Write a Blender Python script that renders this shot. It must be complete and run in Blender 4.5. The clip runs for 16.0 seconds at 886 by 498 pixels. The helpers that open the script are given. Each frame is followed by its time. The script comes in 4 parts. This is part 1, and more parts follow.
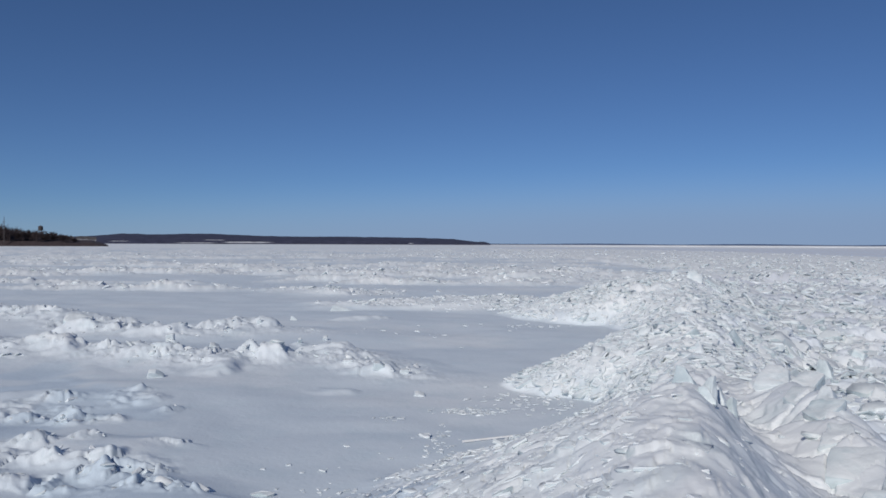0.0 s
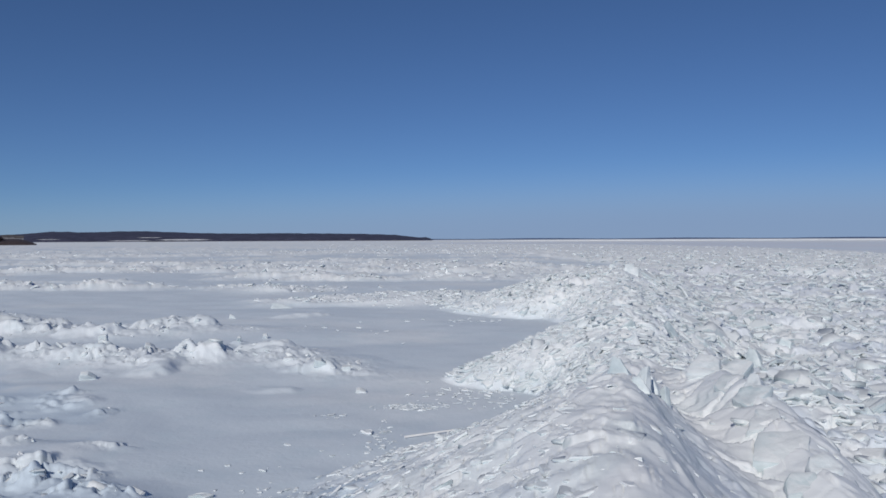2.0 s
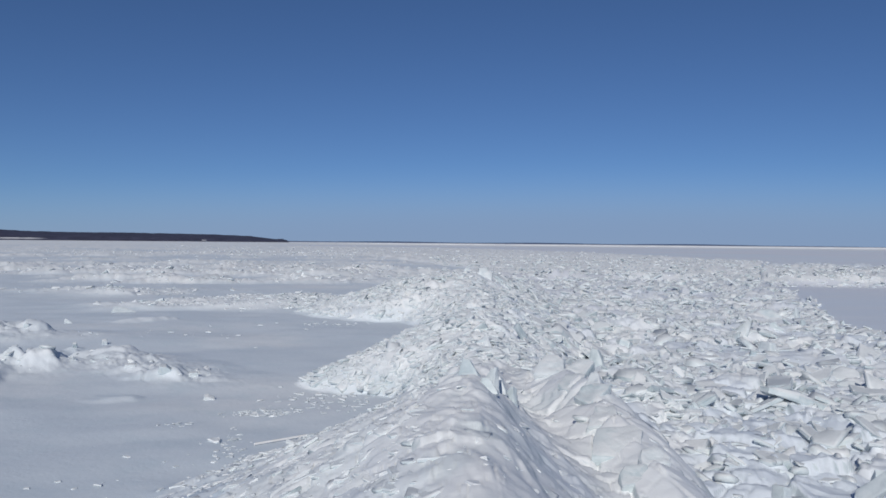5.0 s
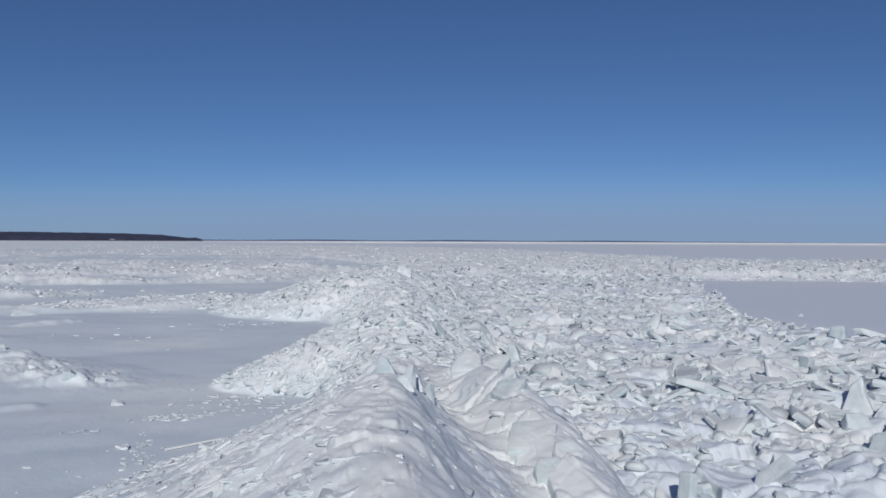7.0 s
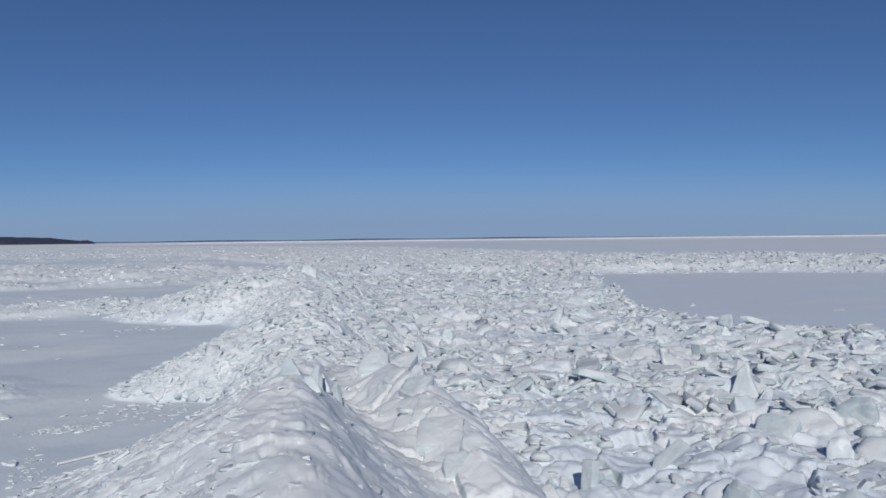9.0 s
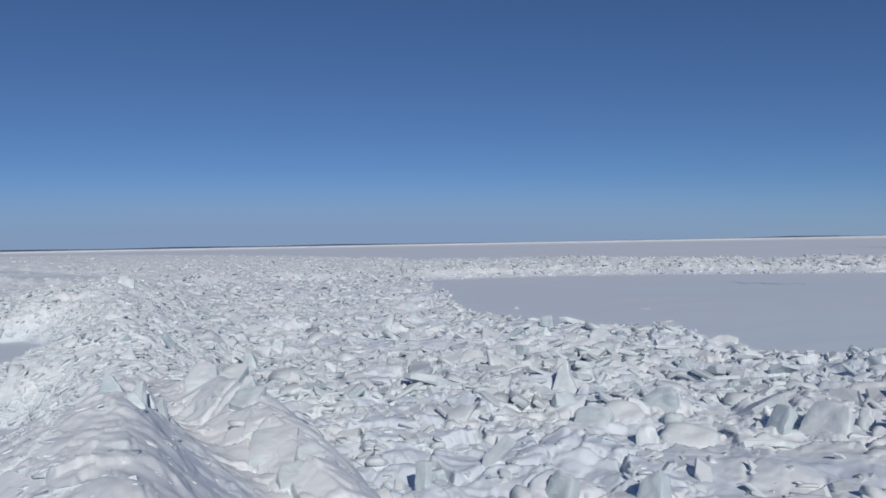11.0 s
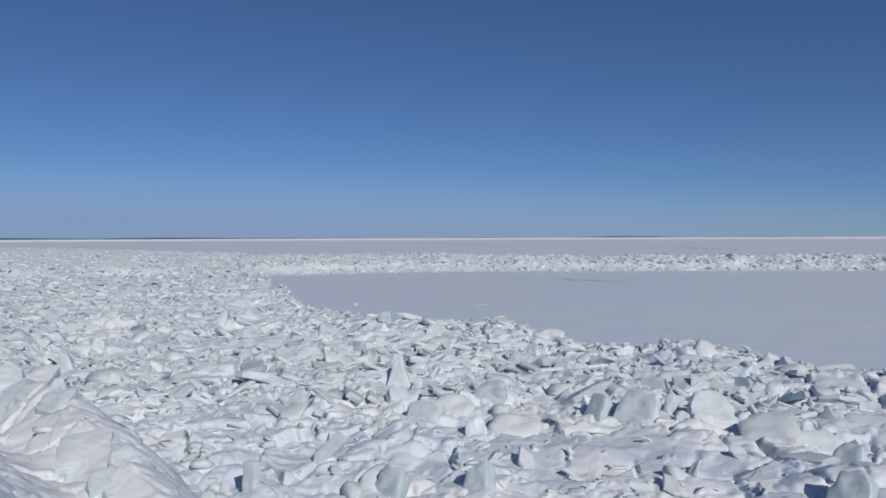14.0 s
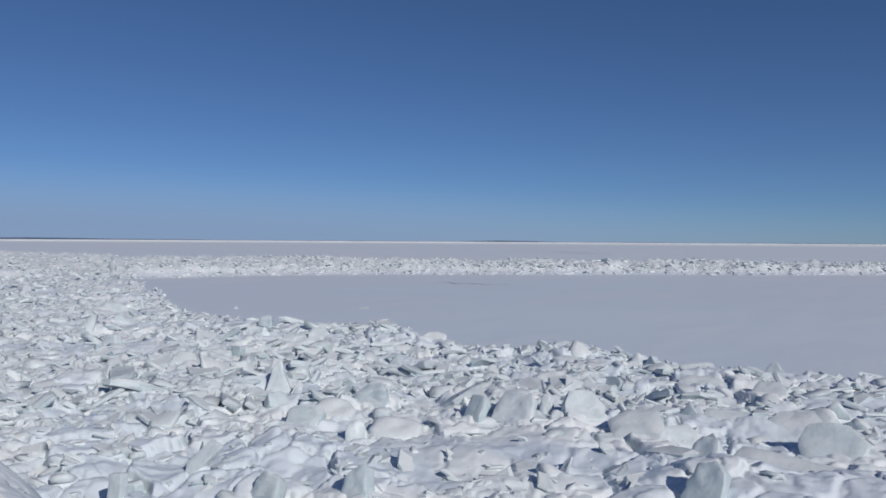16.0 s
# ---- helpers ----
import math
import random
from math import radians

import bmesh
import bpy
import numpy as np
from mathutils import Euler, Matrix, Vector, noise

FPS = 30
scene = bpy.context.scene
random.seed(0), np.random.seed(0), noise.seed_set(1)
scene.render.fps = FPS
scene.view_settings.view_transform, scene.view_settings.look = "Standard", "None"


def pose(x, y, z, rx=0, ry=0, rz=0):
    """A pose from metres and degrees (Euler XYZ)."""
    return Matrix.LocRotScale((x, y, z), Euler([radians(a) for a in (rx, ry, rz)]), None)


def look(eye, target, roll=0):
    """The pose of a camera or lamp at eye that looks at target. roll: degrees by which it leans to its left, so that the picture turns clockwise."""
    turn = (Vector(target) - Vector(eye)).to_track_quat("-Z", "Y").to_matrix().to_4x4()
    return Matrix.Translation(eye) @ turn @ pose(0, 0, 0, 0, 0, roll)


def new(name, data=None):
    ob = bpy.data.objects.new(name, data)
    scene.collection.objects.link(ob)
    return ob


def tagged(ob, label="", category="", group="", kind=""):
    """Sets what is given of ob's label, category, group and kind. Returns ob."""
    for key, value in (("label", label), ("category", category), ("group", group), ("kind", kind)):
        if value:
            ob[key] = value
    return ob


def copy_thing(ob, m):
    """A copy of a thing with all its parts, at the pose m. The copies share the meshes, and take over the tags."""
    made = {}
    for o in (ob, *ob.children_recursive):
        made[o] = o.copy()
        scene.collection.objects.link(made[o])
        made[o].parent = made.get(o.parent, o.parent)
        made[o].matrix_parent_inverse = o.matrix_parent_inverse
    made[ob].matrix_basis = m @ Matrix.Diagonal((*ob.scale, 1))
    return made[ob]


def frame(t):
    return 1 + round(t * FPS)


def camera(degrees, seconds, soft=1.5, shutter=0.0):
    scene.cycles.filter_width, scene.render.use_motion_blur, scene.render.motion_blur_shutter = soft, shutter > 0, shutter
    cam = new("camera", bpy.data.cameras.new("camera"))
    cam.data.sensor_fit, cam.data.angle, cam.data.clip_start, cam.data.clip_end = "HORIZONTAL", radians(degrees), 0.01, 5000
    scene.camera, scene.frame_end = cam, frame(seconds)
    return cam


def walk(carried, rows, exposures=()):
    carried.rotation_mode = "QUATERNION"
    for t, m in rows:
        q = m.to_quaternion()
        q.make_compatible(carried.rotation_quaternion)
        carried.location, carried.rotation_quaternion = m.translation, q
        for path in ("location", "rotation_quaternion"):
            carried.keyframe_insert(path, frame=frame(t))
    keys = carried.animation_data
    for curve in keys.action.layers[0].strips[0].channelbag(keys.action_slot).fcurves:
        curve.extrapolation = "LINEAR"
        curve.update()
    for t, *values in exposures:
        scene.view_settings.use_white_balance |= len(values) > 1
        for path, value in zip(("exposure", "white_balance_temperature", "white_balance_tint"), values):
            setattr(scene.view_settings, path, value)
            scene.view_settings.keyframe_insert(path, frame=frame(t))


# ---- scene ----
# The eye stands about 1.8 m above the crest of a pressure ridge, 4.5 m above the level ice.
EYE = 4.5
cam = camera(60.06, 16.0, soft=1.65)
# seconds, x, y, yaw, pitch, roll
ROWS = [
    (0.0, 0.000, 0.000, 0.00, -0.41, -0.23),
    (0.5, 0.001, -0.016, -0.97, -0.48, -0.28),
    (1.0, 0.018, -0.026, -1.90, -0.63, -0.24),
    (1.5, 0.021, -0.026, -2.98, -0.76, 0.25),
    (2.0, 0.039, -0.021, -4.34, -0.74, 0.24),
    (2.5, 0.048, -0.017, -6.06, -0.64, -0.18),
    (3.0, 0.061, -0.023, -7.76, -0.59, -0.05),
    (3.5, 0.069, -0.016, -9.62, -0.52, -0.36),
    (4.0, 0.075, -0.022, -11.53, -0.49, -0.37),
    (6.5, 0.147, -0.022, -19.40, -0.56, -0.60),
    (7.0, 0.153, -0.015, -20.93, -0.63, -0.21),
    (7.5, 0.152, -0.029, -22.48, -0.72, 0.34),
    (8.0, 0.161, -0.036, -24.03, -0.79, 0.69),
    (10.5, 0.109, -0.057, -36.97, -0.49, 0.82),
    (11.0, 0.061, -0.098, -40.61, -0.47, 1.06),
    (11.5, 0.071, -0.133, -43.06, -0.73, 0.25),
    (12.0, 0.094, -0.189, -45.10, -0.97, -0.06),
    (12.5, 0.104, -0.212, -46.78, -1.05, -0.27),
    (13.0, 0.124, -0.207, -48.13, -1.04, 0.40),
    (13.5, 0.145, -0.222, -50.07, -0.91, 0.54),
    (14.0, 0.153, -0.229, -52.33, -0.89, 0.23),
    (14.5, 0.153, -0.240, -54.54, -0.79, -0.06),
    (15.0, 0.151, -0.275, -56.62, -0.78, -0.05),
    (15.5, 0.145, -0.301, -58.74, -0.64, -0.11),
    (16.0, 0.176, -0.318, -60.84, -0.63, -0.35),
]
walk(cam, [(t, pose(x, y, EYE, 90 + pitch, roll, yaw)) for t, x, y, yaw, pitch, roll in ROWS],
     [(0.0, -0.03), (4.0, -0.03), (7.0, -0.07), (11.0, -0.07), (14.0, -0.05), (16.0, -0.05)])

# ---- light ----
SUN_AZ, SUN_EL = 206.0, 31.0      # degrees clockwise from +y, degrees up
SKY_TINT = (0.57, 0.715, 0.9, 1)
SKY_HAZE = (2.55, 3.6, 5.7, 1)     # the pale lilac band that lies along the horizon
world = bpy.data.worlds.new("sky")
scene.world = world
world.use_nodes = True
wn = world.node_tree
sky = wn.nodes.new("ShaderNodeTexSky")
sky.sky_type = "NISHITA"
sky.sun_disc = False
sky.sun_elevation, sky.sun_rotation = radians(SUN_EL), radians(SUN_AZ)
sky.altitude, sky.air_density, sky.dust_density, sky.ozone_density = 0.0, 0.6, 0.1, 5.0
wn.nodes["Background"].inputs["Strength"].default_value = 0.088
deep = wn.nodes.new("ShaderNodeGamma")
deep.inputs["Gamma"].default_value = 0.88
cool = wn.nodes.new("ShaderNodeMix")
cool.data_type, cool.blend_type = "RGBA", "MULTIPLY"
cool.inputs[0].default_value = 1.0
cool.inputs[7].default_value = SKY_TINT
wn.links.new(sky.outputs[0], deep.inputs[0])
wn.links.new(deep.outputs[0], cool.inputs[6])
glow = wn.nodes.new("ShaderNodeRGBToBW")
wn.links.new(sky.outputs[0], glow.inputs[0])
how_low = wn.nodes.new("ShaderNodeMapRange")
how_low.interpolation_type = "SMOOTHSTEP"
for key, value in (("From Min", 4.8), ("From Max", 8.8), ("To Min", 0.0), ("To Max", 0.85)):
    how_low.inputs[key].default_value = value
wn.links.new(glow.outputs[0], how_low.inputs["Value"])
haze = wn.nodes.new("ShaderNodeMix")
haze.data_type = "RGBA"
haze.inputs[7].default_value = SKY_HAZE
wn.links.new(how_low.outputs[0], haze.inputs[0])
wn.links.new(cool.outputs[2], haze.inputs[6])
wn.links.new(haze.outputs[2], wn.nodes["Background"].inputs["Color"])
sun_data = bpy.data.lights.new("sun", "SUN")
sun_data.energy, sun_data.angle, sun_data.color = 2.8, radians(0.53), (1.0, 0.97, 0.905)
sun = new("sun", sun_data)
sa, se = radians(SUN_AZ), radians(SUN_EL)
sun_way = Vector((math.sin(sa) * math.cos(se), math.cos(sa) * math.cos(se), math.sin(se)))
sun.matrix_world = look(sun_way * 60, (0, 0, 0))


# ---- materials ----
def material(name, colour, rough=0.8):
    m = bpy.data.materials.new(name)
    m.use_nodes = True
    nt = m.node_tree
    b = nt.nodes["Principled BSDF"]
    b.inputs["Base Color"].default_value = (*colour, 1)
    b.inputs["Roughness"].default_value = rough
    return m, nt, b


def node(nt, kind, **inputs):
    n = nt.nodes.new(kind)
    for k, v in inputs.items():
        n.inputs[k.replace("_", " ")].default_value = v
    return n


def ramp(nt, source, stops):
    r = nt.nodes.new("ShaderNodeValToRGB")
    els = r.color_ramp.elements
    els[0].position, els[0].color = stops[0][0], (*stops[0][1], 1)
    els[1].position, els[1].color = stops[-1][0], (*stops[-1][1], 1)
    for p, c in stops[1:-1]:
        e = els.new(p)
        e.color = (*c, 1)
    nt.links.new(source, r.inputs[0])
    return r.outputs[0]


def mixed(nt, fac, a, b, mode="MIX"):
    m = nt.nodes.new("ShaderNodeMix")
    m.data_type, m.blend_type = "RGBA", mode
    for sock, val in ((m.inputs[0], fac), (m.inputs[6], a), (m.inputs[7], b)):
        if hasattr(val, "is_linked"):
            nt.links.new(val, sock)
        elif isinstance(val, (int, float)):
            sock.default_value = val
        else:
            sock.default_value = (*val, 1)
    return m.outputs[2]


def bumped(nt, b, pairs):
    """Chain bumps from (height socket, strength, distance)."""
    last = None
    for h, strength, dist in pairs:
        bp = node(nt, "ShaderNodeBump", Strength=strength, Distance=dist)
        nt.links.new(h, bp.inputs["Height"])
        if last:
            nt.links.new(last, bp.inputs["Normal"])
        last = bp.outputs[0]
    nt.links.new(last, b.inputs["Normal"])


def noise_of(nt, coord, scale, detail=4, rough=0.55, stretch=None):
    if stretch:
        mp = nt.nodes.new("ShaderNodeMapping")
        mp.inputs["Scale"].default_value = stretch
        nt.links.new(coord, mp.inputs[0])
        coord = mp.outputs[0]
    n = node(nt, "ShaderNodeTexNoise", Scale=scale, Detail=detail, Roughness=rough)
    nt.links.new(coord, n.inputs["Vector"])
    return n.outputs[0]


def creases(nt, coord, scale):
    """Sharp folds: the distance of a noise from its middle value."""
    n = noise_of(nt, coord, scale, 3, 0.5)
    sub = nt.nodes.new("ShaderNodeMath")
    sub.operation = "SUBTRACT"
    sub.inputs[1].default_value = 0.5
    nt.links.new(n, sub.inputs[0])
    ab = nt.nodes.new("ShaderNodeMath")
    ab.operation = "ABSOLUTE"
    nt.links.new(sub.outputs[0], ab.inputs[0])
    return ab.outputs[0]


def snow_ground():
    m, nt, b = material("wind_packed_snow", (0.8, 0.82, 0.85), 0.75)
    geo = nt.nodes.new("ShaderNodeNewGeometry")
    at = nt.nodes.new("ShaderNodeAttribute")
    at.attribute_name = "bare"
    pos = geo.outputs["Position"]
    big = noise_of(nt, pos, 0.22, 5)
    small = noise_of(nt, pos, 2.2, 5)
    snow = ramp(nt, small, [(0.3, (0.82, 0.84, 0.85)), (0.7, (0.90, 0.90, 0.90))])
    snow = mixed(nt, 0.35, snow, ramp(nt, big, [(0.35, (0.77, 0.80, 0.82)), (0.65, (0.90, 0.90, 0.90))]))
    far = noise_of(nt, pos, 0.035, 6, 0.6, (1, 0.6, 1))
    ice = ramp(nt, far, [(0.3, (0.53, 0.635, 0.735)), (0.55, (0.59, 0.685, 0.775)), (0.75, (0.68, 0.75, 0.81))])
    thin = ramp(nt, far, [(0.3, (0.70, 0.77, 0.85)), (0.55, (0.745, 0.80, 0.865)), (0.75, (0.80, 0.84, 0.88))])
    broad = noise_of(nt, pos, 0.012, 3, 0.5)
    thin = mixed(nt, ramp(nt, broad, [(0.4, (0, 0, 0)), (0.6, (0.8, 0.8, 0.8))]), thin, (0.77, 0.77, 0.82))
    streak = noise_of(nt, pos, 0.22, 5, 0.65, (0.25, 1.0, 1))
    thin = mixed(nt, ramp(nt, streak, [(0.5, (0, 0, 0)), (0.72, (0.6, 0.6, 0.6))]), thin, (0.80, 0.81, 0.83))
    lead = nt.nodes.new("ShaderNodeAttribute")
    lead.attribute_name = "lead"
    # windows of greenish ice in the snow
    window = ramp(nt, noise_of(nt, pos, 0.75, 5, 0.6), [(0.5, (0, 0, 0)), (0.68, (0.45, 0.45, 0.45))])
    snow = mixed(nt, window, snow, ramp(nt, small, [(0.3, (0.60, 0.69, 0.715)), (0.7, (0.72, 0.79, 0.80))]))
    # broken edges, too steep for snow, show the ice, painted dark to deepen the relief's shading
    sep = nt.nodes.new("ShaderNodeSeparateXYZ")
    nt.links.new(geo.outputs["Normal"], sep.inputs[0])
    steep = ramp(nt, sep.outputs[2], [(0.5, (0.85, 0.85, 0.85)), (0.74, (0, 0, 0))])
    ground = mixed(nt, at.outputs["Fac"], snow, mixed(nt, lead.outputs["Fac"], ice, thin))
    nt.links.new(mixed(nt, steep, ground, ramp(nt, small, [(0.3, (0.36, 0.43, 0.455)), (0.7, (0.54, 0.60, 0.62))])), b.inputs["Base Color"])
    rr = nt.nodes.new("ShaderNodeMapRange")
    rr.inputs["To Min"].default_value, rr.inputs["To Max"].default_value = 0.8, 0.55
    nt.links.new(at.outputs["Fac"], rr.inputs["Value"])
    nt.links.new(rr.outputs[0], b.inputs["Roughness"])
    bumped(nt, b, [(creases(nt, pos, 1.7), 0.14, 0.12), (creases(nt, pos, 4.5), 0.22, 0.05), (small, 0.14, 0.035), (noise_of(nt, pos, 14, 4), 0.07, 0.008)])
    return m


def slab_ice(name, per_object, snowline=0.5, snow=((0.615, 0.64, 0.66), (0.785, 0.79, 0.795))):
    m, nt, b = material(name, (0.85, 0.87, 0.88), 0.6)
    geo = nt.nodes.new("ShaderNodeNewGeometry")
    if per_object:
        rnd = nt.nodes.new("ShaderNodeObjectInfo").outputs["Random"]
    else:
        rnd = geo.outputs["Random Per Island"]
    pos = geo.outputs["Position"]
    tone = ramp(nt, rnd, [(0.0, (0.37, 0.45, 0.485)), (0.35, (0.50, 0.575, 0.605)), (0.7, (0.61, 0.665, 0.69)), (1.0, (0.74, 0.77, 0.785))])
    grain = ramp(nt, noise_of(nt, pos, 3.5, 5), [(0.35, (0.45, 0.53, 0.56)), (0.6, (0.73, 0.77, 0.785))])
    col = mixed(nt, 0.4, tone, grain)
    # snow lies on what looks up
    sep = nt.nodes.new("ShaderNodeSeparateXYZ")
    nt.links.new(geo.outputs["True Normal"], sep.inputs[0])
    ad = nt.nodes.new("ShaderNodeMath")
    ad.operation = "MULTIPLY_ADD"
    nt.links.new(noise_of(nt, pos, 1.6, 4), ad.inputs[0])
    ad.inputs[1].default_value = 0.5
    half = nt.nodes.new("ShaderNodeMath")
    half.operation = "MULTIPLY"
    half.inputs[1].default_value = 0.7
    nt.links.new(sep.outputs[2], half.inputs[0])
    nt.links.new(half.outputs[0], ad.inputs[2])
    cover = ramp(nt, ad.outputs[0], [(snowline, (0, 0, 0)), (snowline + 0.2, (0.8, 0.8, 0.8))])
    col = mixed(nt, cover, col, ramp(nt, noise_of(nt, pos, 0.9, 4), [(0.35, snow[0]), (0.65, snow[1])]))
    nt.links.new(col, b.inputs["Base Color"])
    rough = ramp(nt, cover, [(0.0, (0.45, 0.45, 0.45)), (1.0, (0.8, 0.8, 0.8))])
    nt.links.new(rough, b.inputs["Roughness"])
    bumped(nt, b, [(creases(nt, pos, 2.4), 0.16, 0.14), (noise_of(nt, pos, 5, 5), 0.35, 0.05), (noise_of(nt, pos, 22, 4), 0.3, 0.012)])
    return m


def mottled(name, a, c, scale, rough=0.9):
    m, nt, b = material(name, a, rough)
    geo = nt.nodes.new("ShaderNodeNewGeometry")
    n = noise_of(nt, geo.outputs["Position"], scale, 5, 0.65)
    nt.links.new(ramp(nt, n, [(0.35, a), (0.65, c)]), b.inputs["Base Color"])
    bumped(nt, b, [(n, 0.5, 0.3 / scale)])
    return m


SNOW = snow_ground()
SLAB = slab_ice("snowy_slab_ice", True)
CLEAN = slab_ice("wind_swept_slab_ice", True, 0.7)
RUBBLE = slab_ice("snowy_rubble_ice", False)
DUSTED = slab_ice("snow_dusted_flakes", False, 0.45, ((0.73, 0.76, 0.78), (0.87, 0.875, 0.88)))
WOODS = mottled("hazy_winter_woods", (0.03, 0.032, 0.062), (0.052, 0.054, 0.095), 0.03)
CLEAR = mottled("snowy_clearing", (0.3, 0.31, 0.34), (0.48, 0.48, 0.5), 0.05)
BARK = mottled("bare_twigs", (0.036, 0.024, 0.026), (0.062, 0.043, 0.045), 0.4)
PALE = mottled("pale_cladding", (0.17, 0.165, 0.18), (0.27, 0.26, 0.27), 0.2)
DARK = mottled("dark_roofing", (0.06, 0.05, 0.05), (0.1, 0.09, 0.09), 0.2)
HAZE = mottled("distant_shore", (0.045, 0.08, 0.17), (0.07, 0.11, 0.21), 0.004)
CLEAR_ICE = mottled("far_snowy_ice", (0.8, 0.81, 0.82), (0.9, 0.9, 0.9), 0.02)
CRACK = mottled("refrozen_crack", (0.40, 0.44, 0.50), (0.5, 0.54, 0.6), 0.3, 0.5)
WOOD = mottled("frosted_pole", (0.78, 0.77, 0.75), (0.88, 0.88, 0.88), 6.0)


# ---- the lie of the ice ----
def lattice(ix, iy, seed):
    n = (ix * 374761393 + iy * 668265263 + seed * 974634777) & 0x7FFFFFFF
    n = ((n ^ (n >> 13)) * 1274126177) & 0x7FFFFFFF
    n = ((n ^ (n >> 16)) * 1911520717) & 0x7FFFFFFF
    return ((n ^ (n >> 15)) & 0xFFFFF) / 1048575.0


def smooth_noise(x, y, seed):
    ix, iy = np.floor(x).astype(np.int64), np.floor(y).astype(np.int64)
    fx, fy = x - ix, y - iy
    fx, fy = fx * fx * (3 - 2 * fx), fy * fy * (3 - 2 * fy)
    a, b = lattice(ix, iy, seed), lattice(ix + 1, iy, seed)
    c, d = lattice(ix, iy + 1, seed), lattice(ix + 1, iy + 1, seed)
    return (a + (b - a) * fx) * (1 - fy) + (c + (d - c) * fx) * fy - 0.5


def fbm(x, y, seed, octaves=4):
    out, amp = 0, 1.0
    for k in range(octaves):
        out = out + amp * smooth_noise(x, y, seed + k)
        x, y, amp = x * 1.9 + 3.7, y * 1.9 - 1.3, amp * 0.5
    return out


def plates(x, y, size, seed, lift, tilt, crack=0.2, deep=0.35):
    """Broken, tilted plates: a random height and slope for each cell of an uneven mosaic."""
    u, v = x / size, y / size
    ix, iy = np.floor(u).astype(np.int64), np.floor(v).astype(np.int64)
    best, second, out = np.full(x.shape, 1e9), np.full(x.shape, 1e9), np.zeros(x.shape)
    for i in (-1, 0, 1):
        for j in (-1, 0, 1):
            cx, cy = ix + i, iy + j
            px, py = cx + lattice(cx, cy, seed), cy + lattice(cx, cy, seed + 1)
            d = np.hypot(u - px, v - py)
            a = lattice(cx, cy, seed + 2) * 6.283
            s = (lattice(cx, cy, seed + 3) ** 1.5) * tilt
            z = lattice(cx, cy, seed + 4) * lift + s * size * ((u - px) * np.cos(a) + (v - py) * np.sin(a))
            near = d < best
            second = np.where(near, best, np.minimum(second, d))
            best, out = np.where(near, d, best), np.where(near, z, out)
    gap = np.clip((second - best) / crack, 0, 1)
    return out * gap - deep * lift * (1 - gap)


def step(a, b, x):
    t = np.clip((x - a) / (b - a), 0, 1)
    return t * t * (3 - 2 * t)


def bank(x, y, line, front, full=0.0, swell=1.0):
    """A snow bank along a line of (x, y, height, half width): its height at x, y."""
    out = np.zeros(x.shape)
    for (ax, ay, ah, aw), (bx, by, bh, bw) in zip(line, line[1:]):
        ex, ey = bx - ax, by - ay
        t = np.clip(((x - ax) * ex + (y - ay) * ey) / (ex * ex + ey * ey), 0, 1)
        d = np.hypot(x - ax - t * ex, y - ay - t * ey) / swell / (aw + t * (bw - aw))
        d = d * np.where((x - ax) * ey - (y - ay) * ex > 0, front, 1.0)
        prof = np.clip(1 - d, 0, 1)
        prof = prof + full * (1 - (1 - prof) ** 2.2 - prof)
        out = np.maximum(out, (ah + t * (bh - ah)) * (prof * 0.6 + 0.4 * prof * prof * (3 - 2 * prof)))
    return out


# the main ridge, along y: crest x, crest height, width to the right; the foot on the left
RIDGE_Y = [-40, -8, 0, 4, 7, 9.3, 11, 13, 16, 19, 22, 25, 28, 31, 34, 38, 41, 44, 47, 50, 55, 60, 70, 90, 120]
CREST_X = [-6, -1.5, 0.4, 1.4, 2.2, 2.9, 3.5, 4.2, 5.2, 6.2, 7.0, 8.0, 9.0, 10.0, 10.8, 12.0, 12.9, 13.8, 14.6, 15.4, 16.8, 18.2, 21, 27, 38]
CREST_Z = [1.5, 2.4, 2.73, 2.62, 2.65, 2.88, 2.5, 1.85, 1.6, 1.5, 1.6, 1.75, 1.85, 1.8, 1.7, 1.6, 1.6, 1.7, 2.0, 2.3, 2.0, 1.7, 1.2, 0.7, 0.4]
FOOT_Y = [-40, -8, 0, 6, 10, 12.5, 13.5, 14.5, 15.9, 16.9, 18.2, 19.7, 21.4, 22.3, 22.8, 24.4, 26, 28, 30, 33, 36, 40, 43.2, 44.2, 47, 49, 52, 56, 62, 70, 90, 120]
FOOT_X = [-10, -6, -5, -4.6, -3.5, -2.5, -1.9, -1.1, 0.35, 1.35, 3.15, 3.9, 4.5, 4.3, 3.4, 2.2, 3.2, 4.6, 6.2, 8.0, 9.2, 9.8, 9.0, 6.5, 4.6, 3.8, 5.0, 6.5, 10, 15, 21, 32]
RIGHT_W = [5, 5, 5, 3.8, 3.4, 3.2, 3.3, 3.5, 3.6, 4, 4, 4.5, 5, 6, 6, 6, 6, 6, 6.5, 7, 7, 7, 7, 7, 7]
RIB = [(4.4, 4.0, 0.9, 1.2), (5.0, 8.0, 1.6, 1.4), (5.75, 11.5, 2.05, 1.5), (6.4, 14.8, 1.98, 1.4), (7.8, 18.5, 0.9, 1.3)]
LEFT_BANK = [(0.5, 25.0, 0.25, 1.6), (-1.8, 26.6, 0.6, 2.2), (-4.6, 30.5, 0.65, 2.6), (-8.0, 28.6, 0.85, 2.6), (-12.6, 31.4, 0.7, 3.0), (-18, 31.5, 0.6, 3.2), (-30, 36, 0.6, 4)]
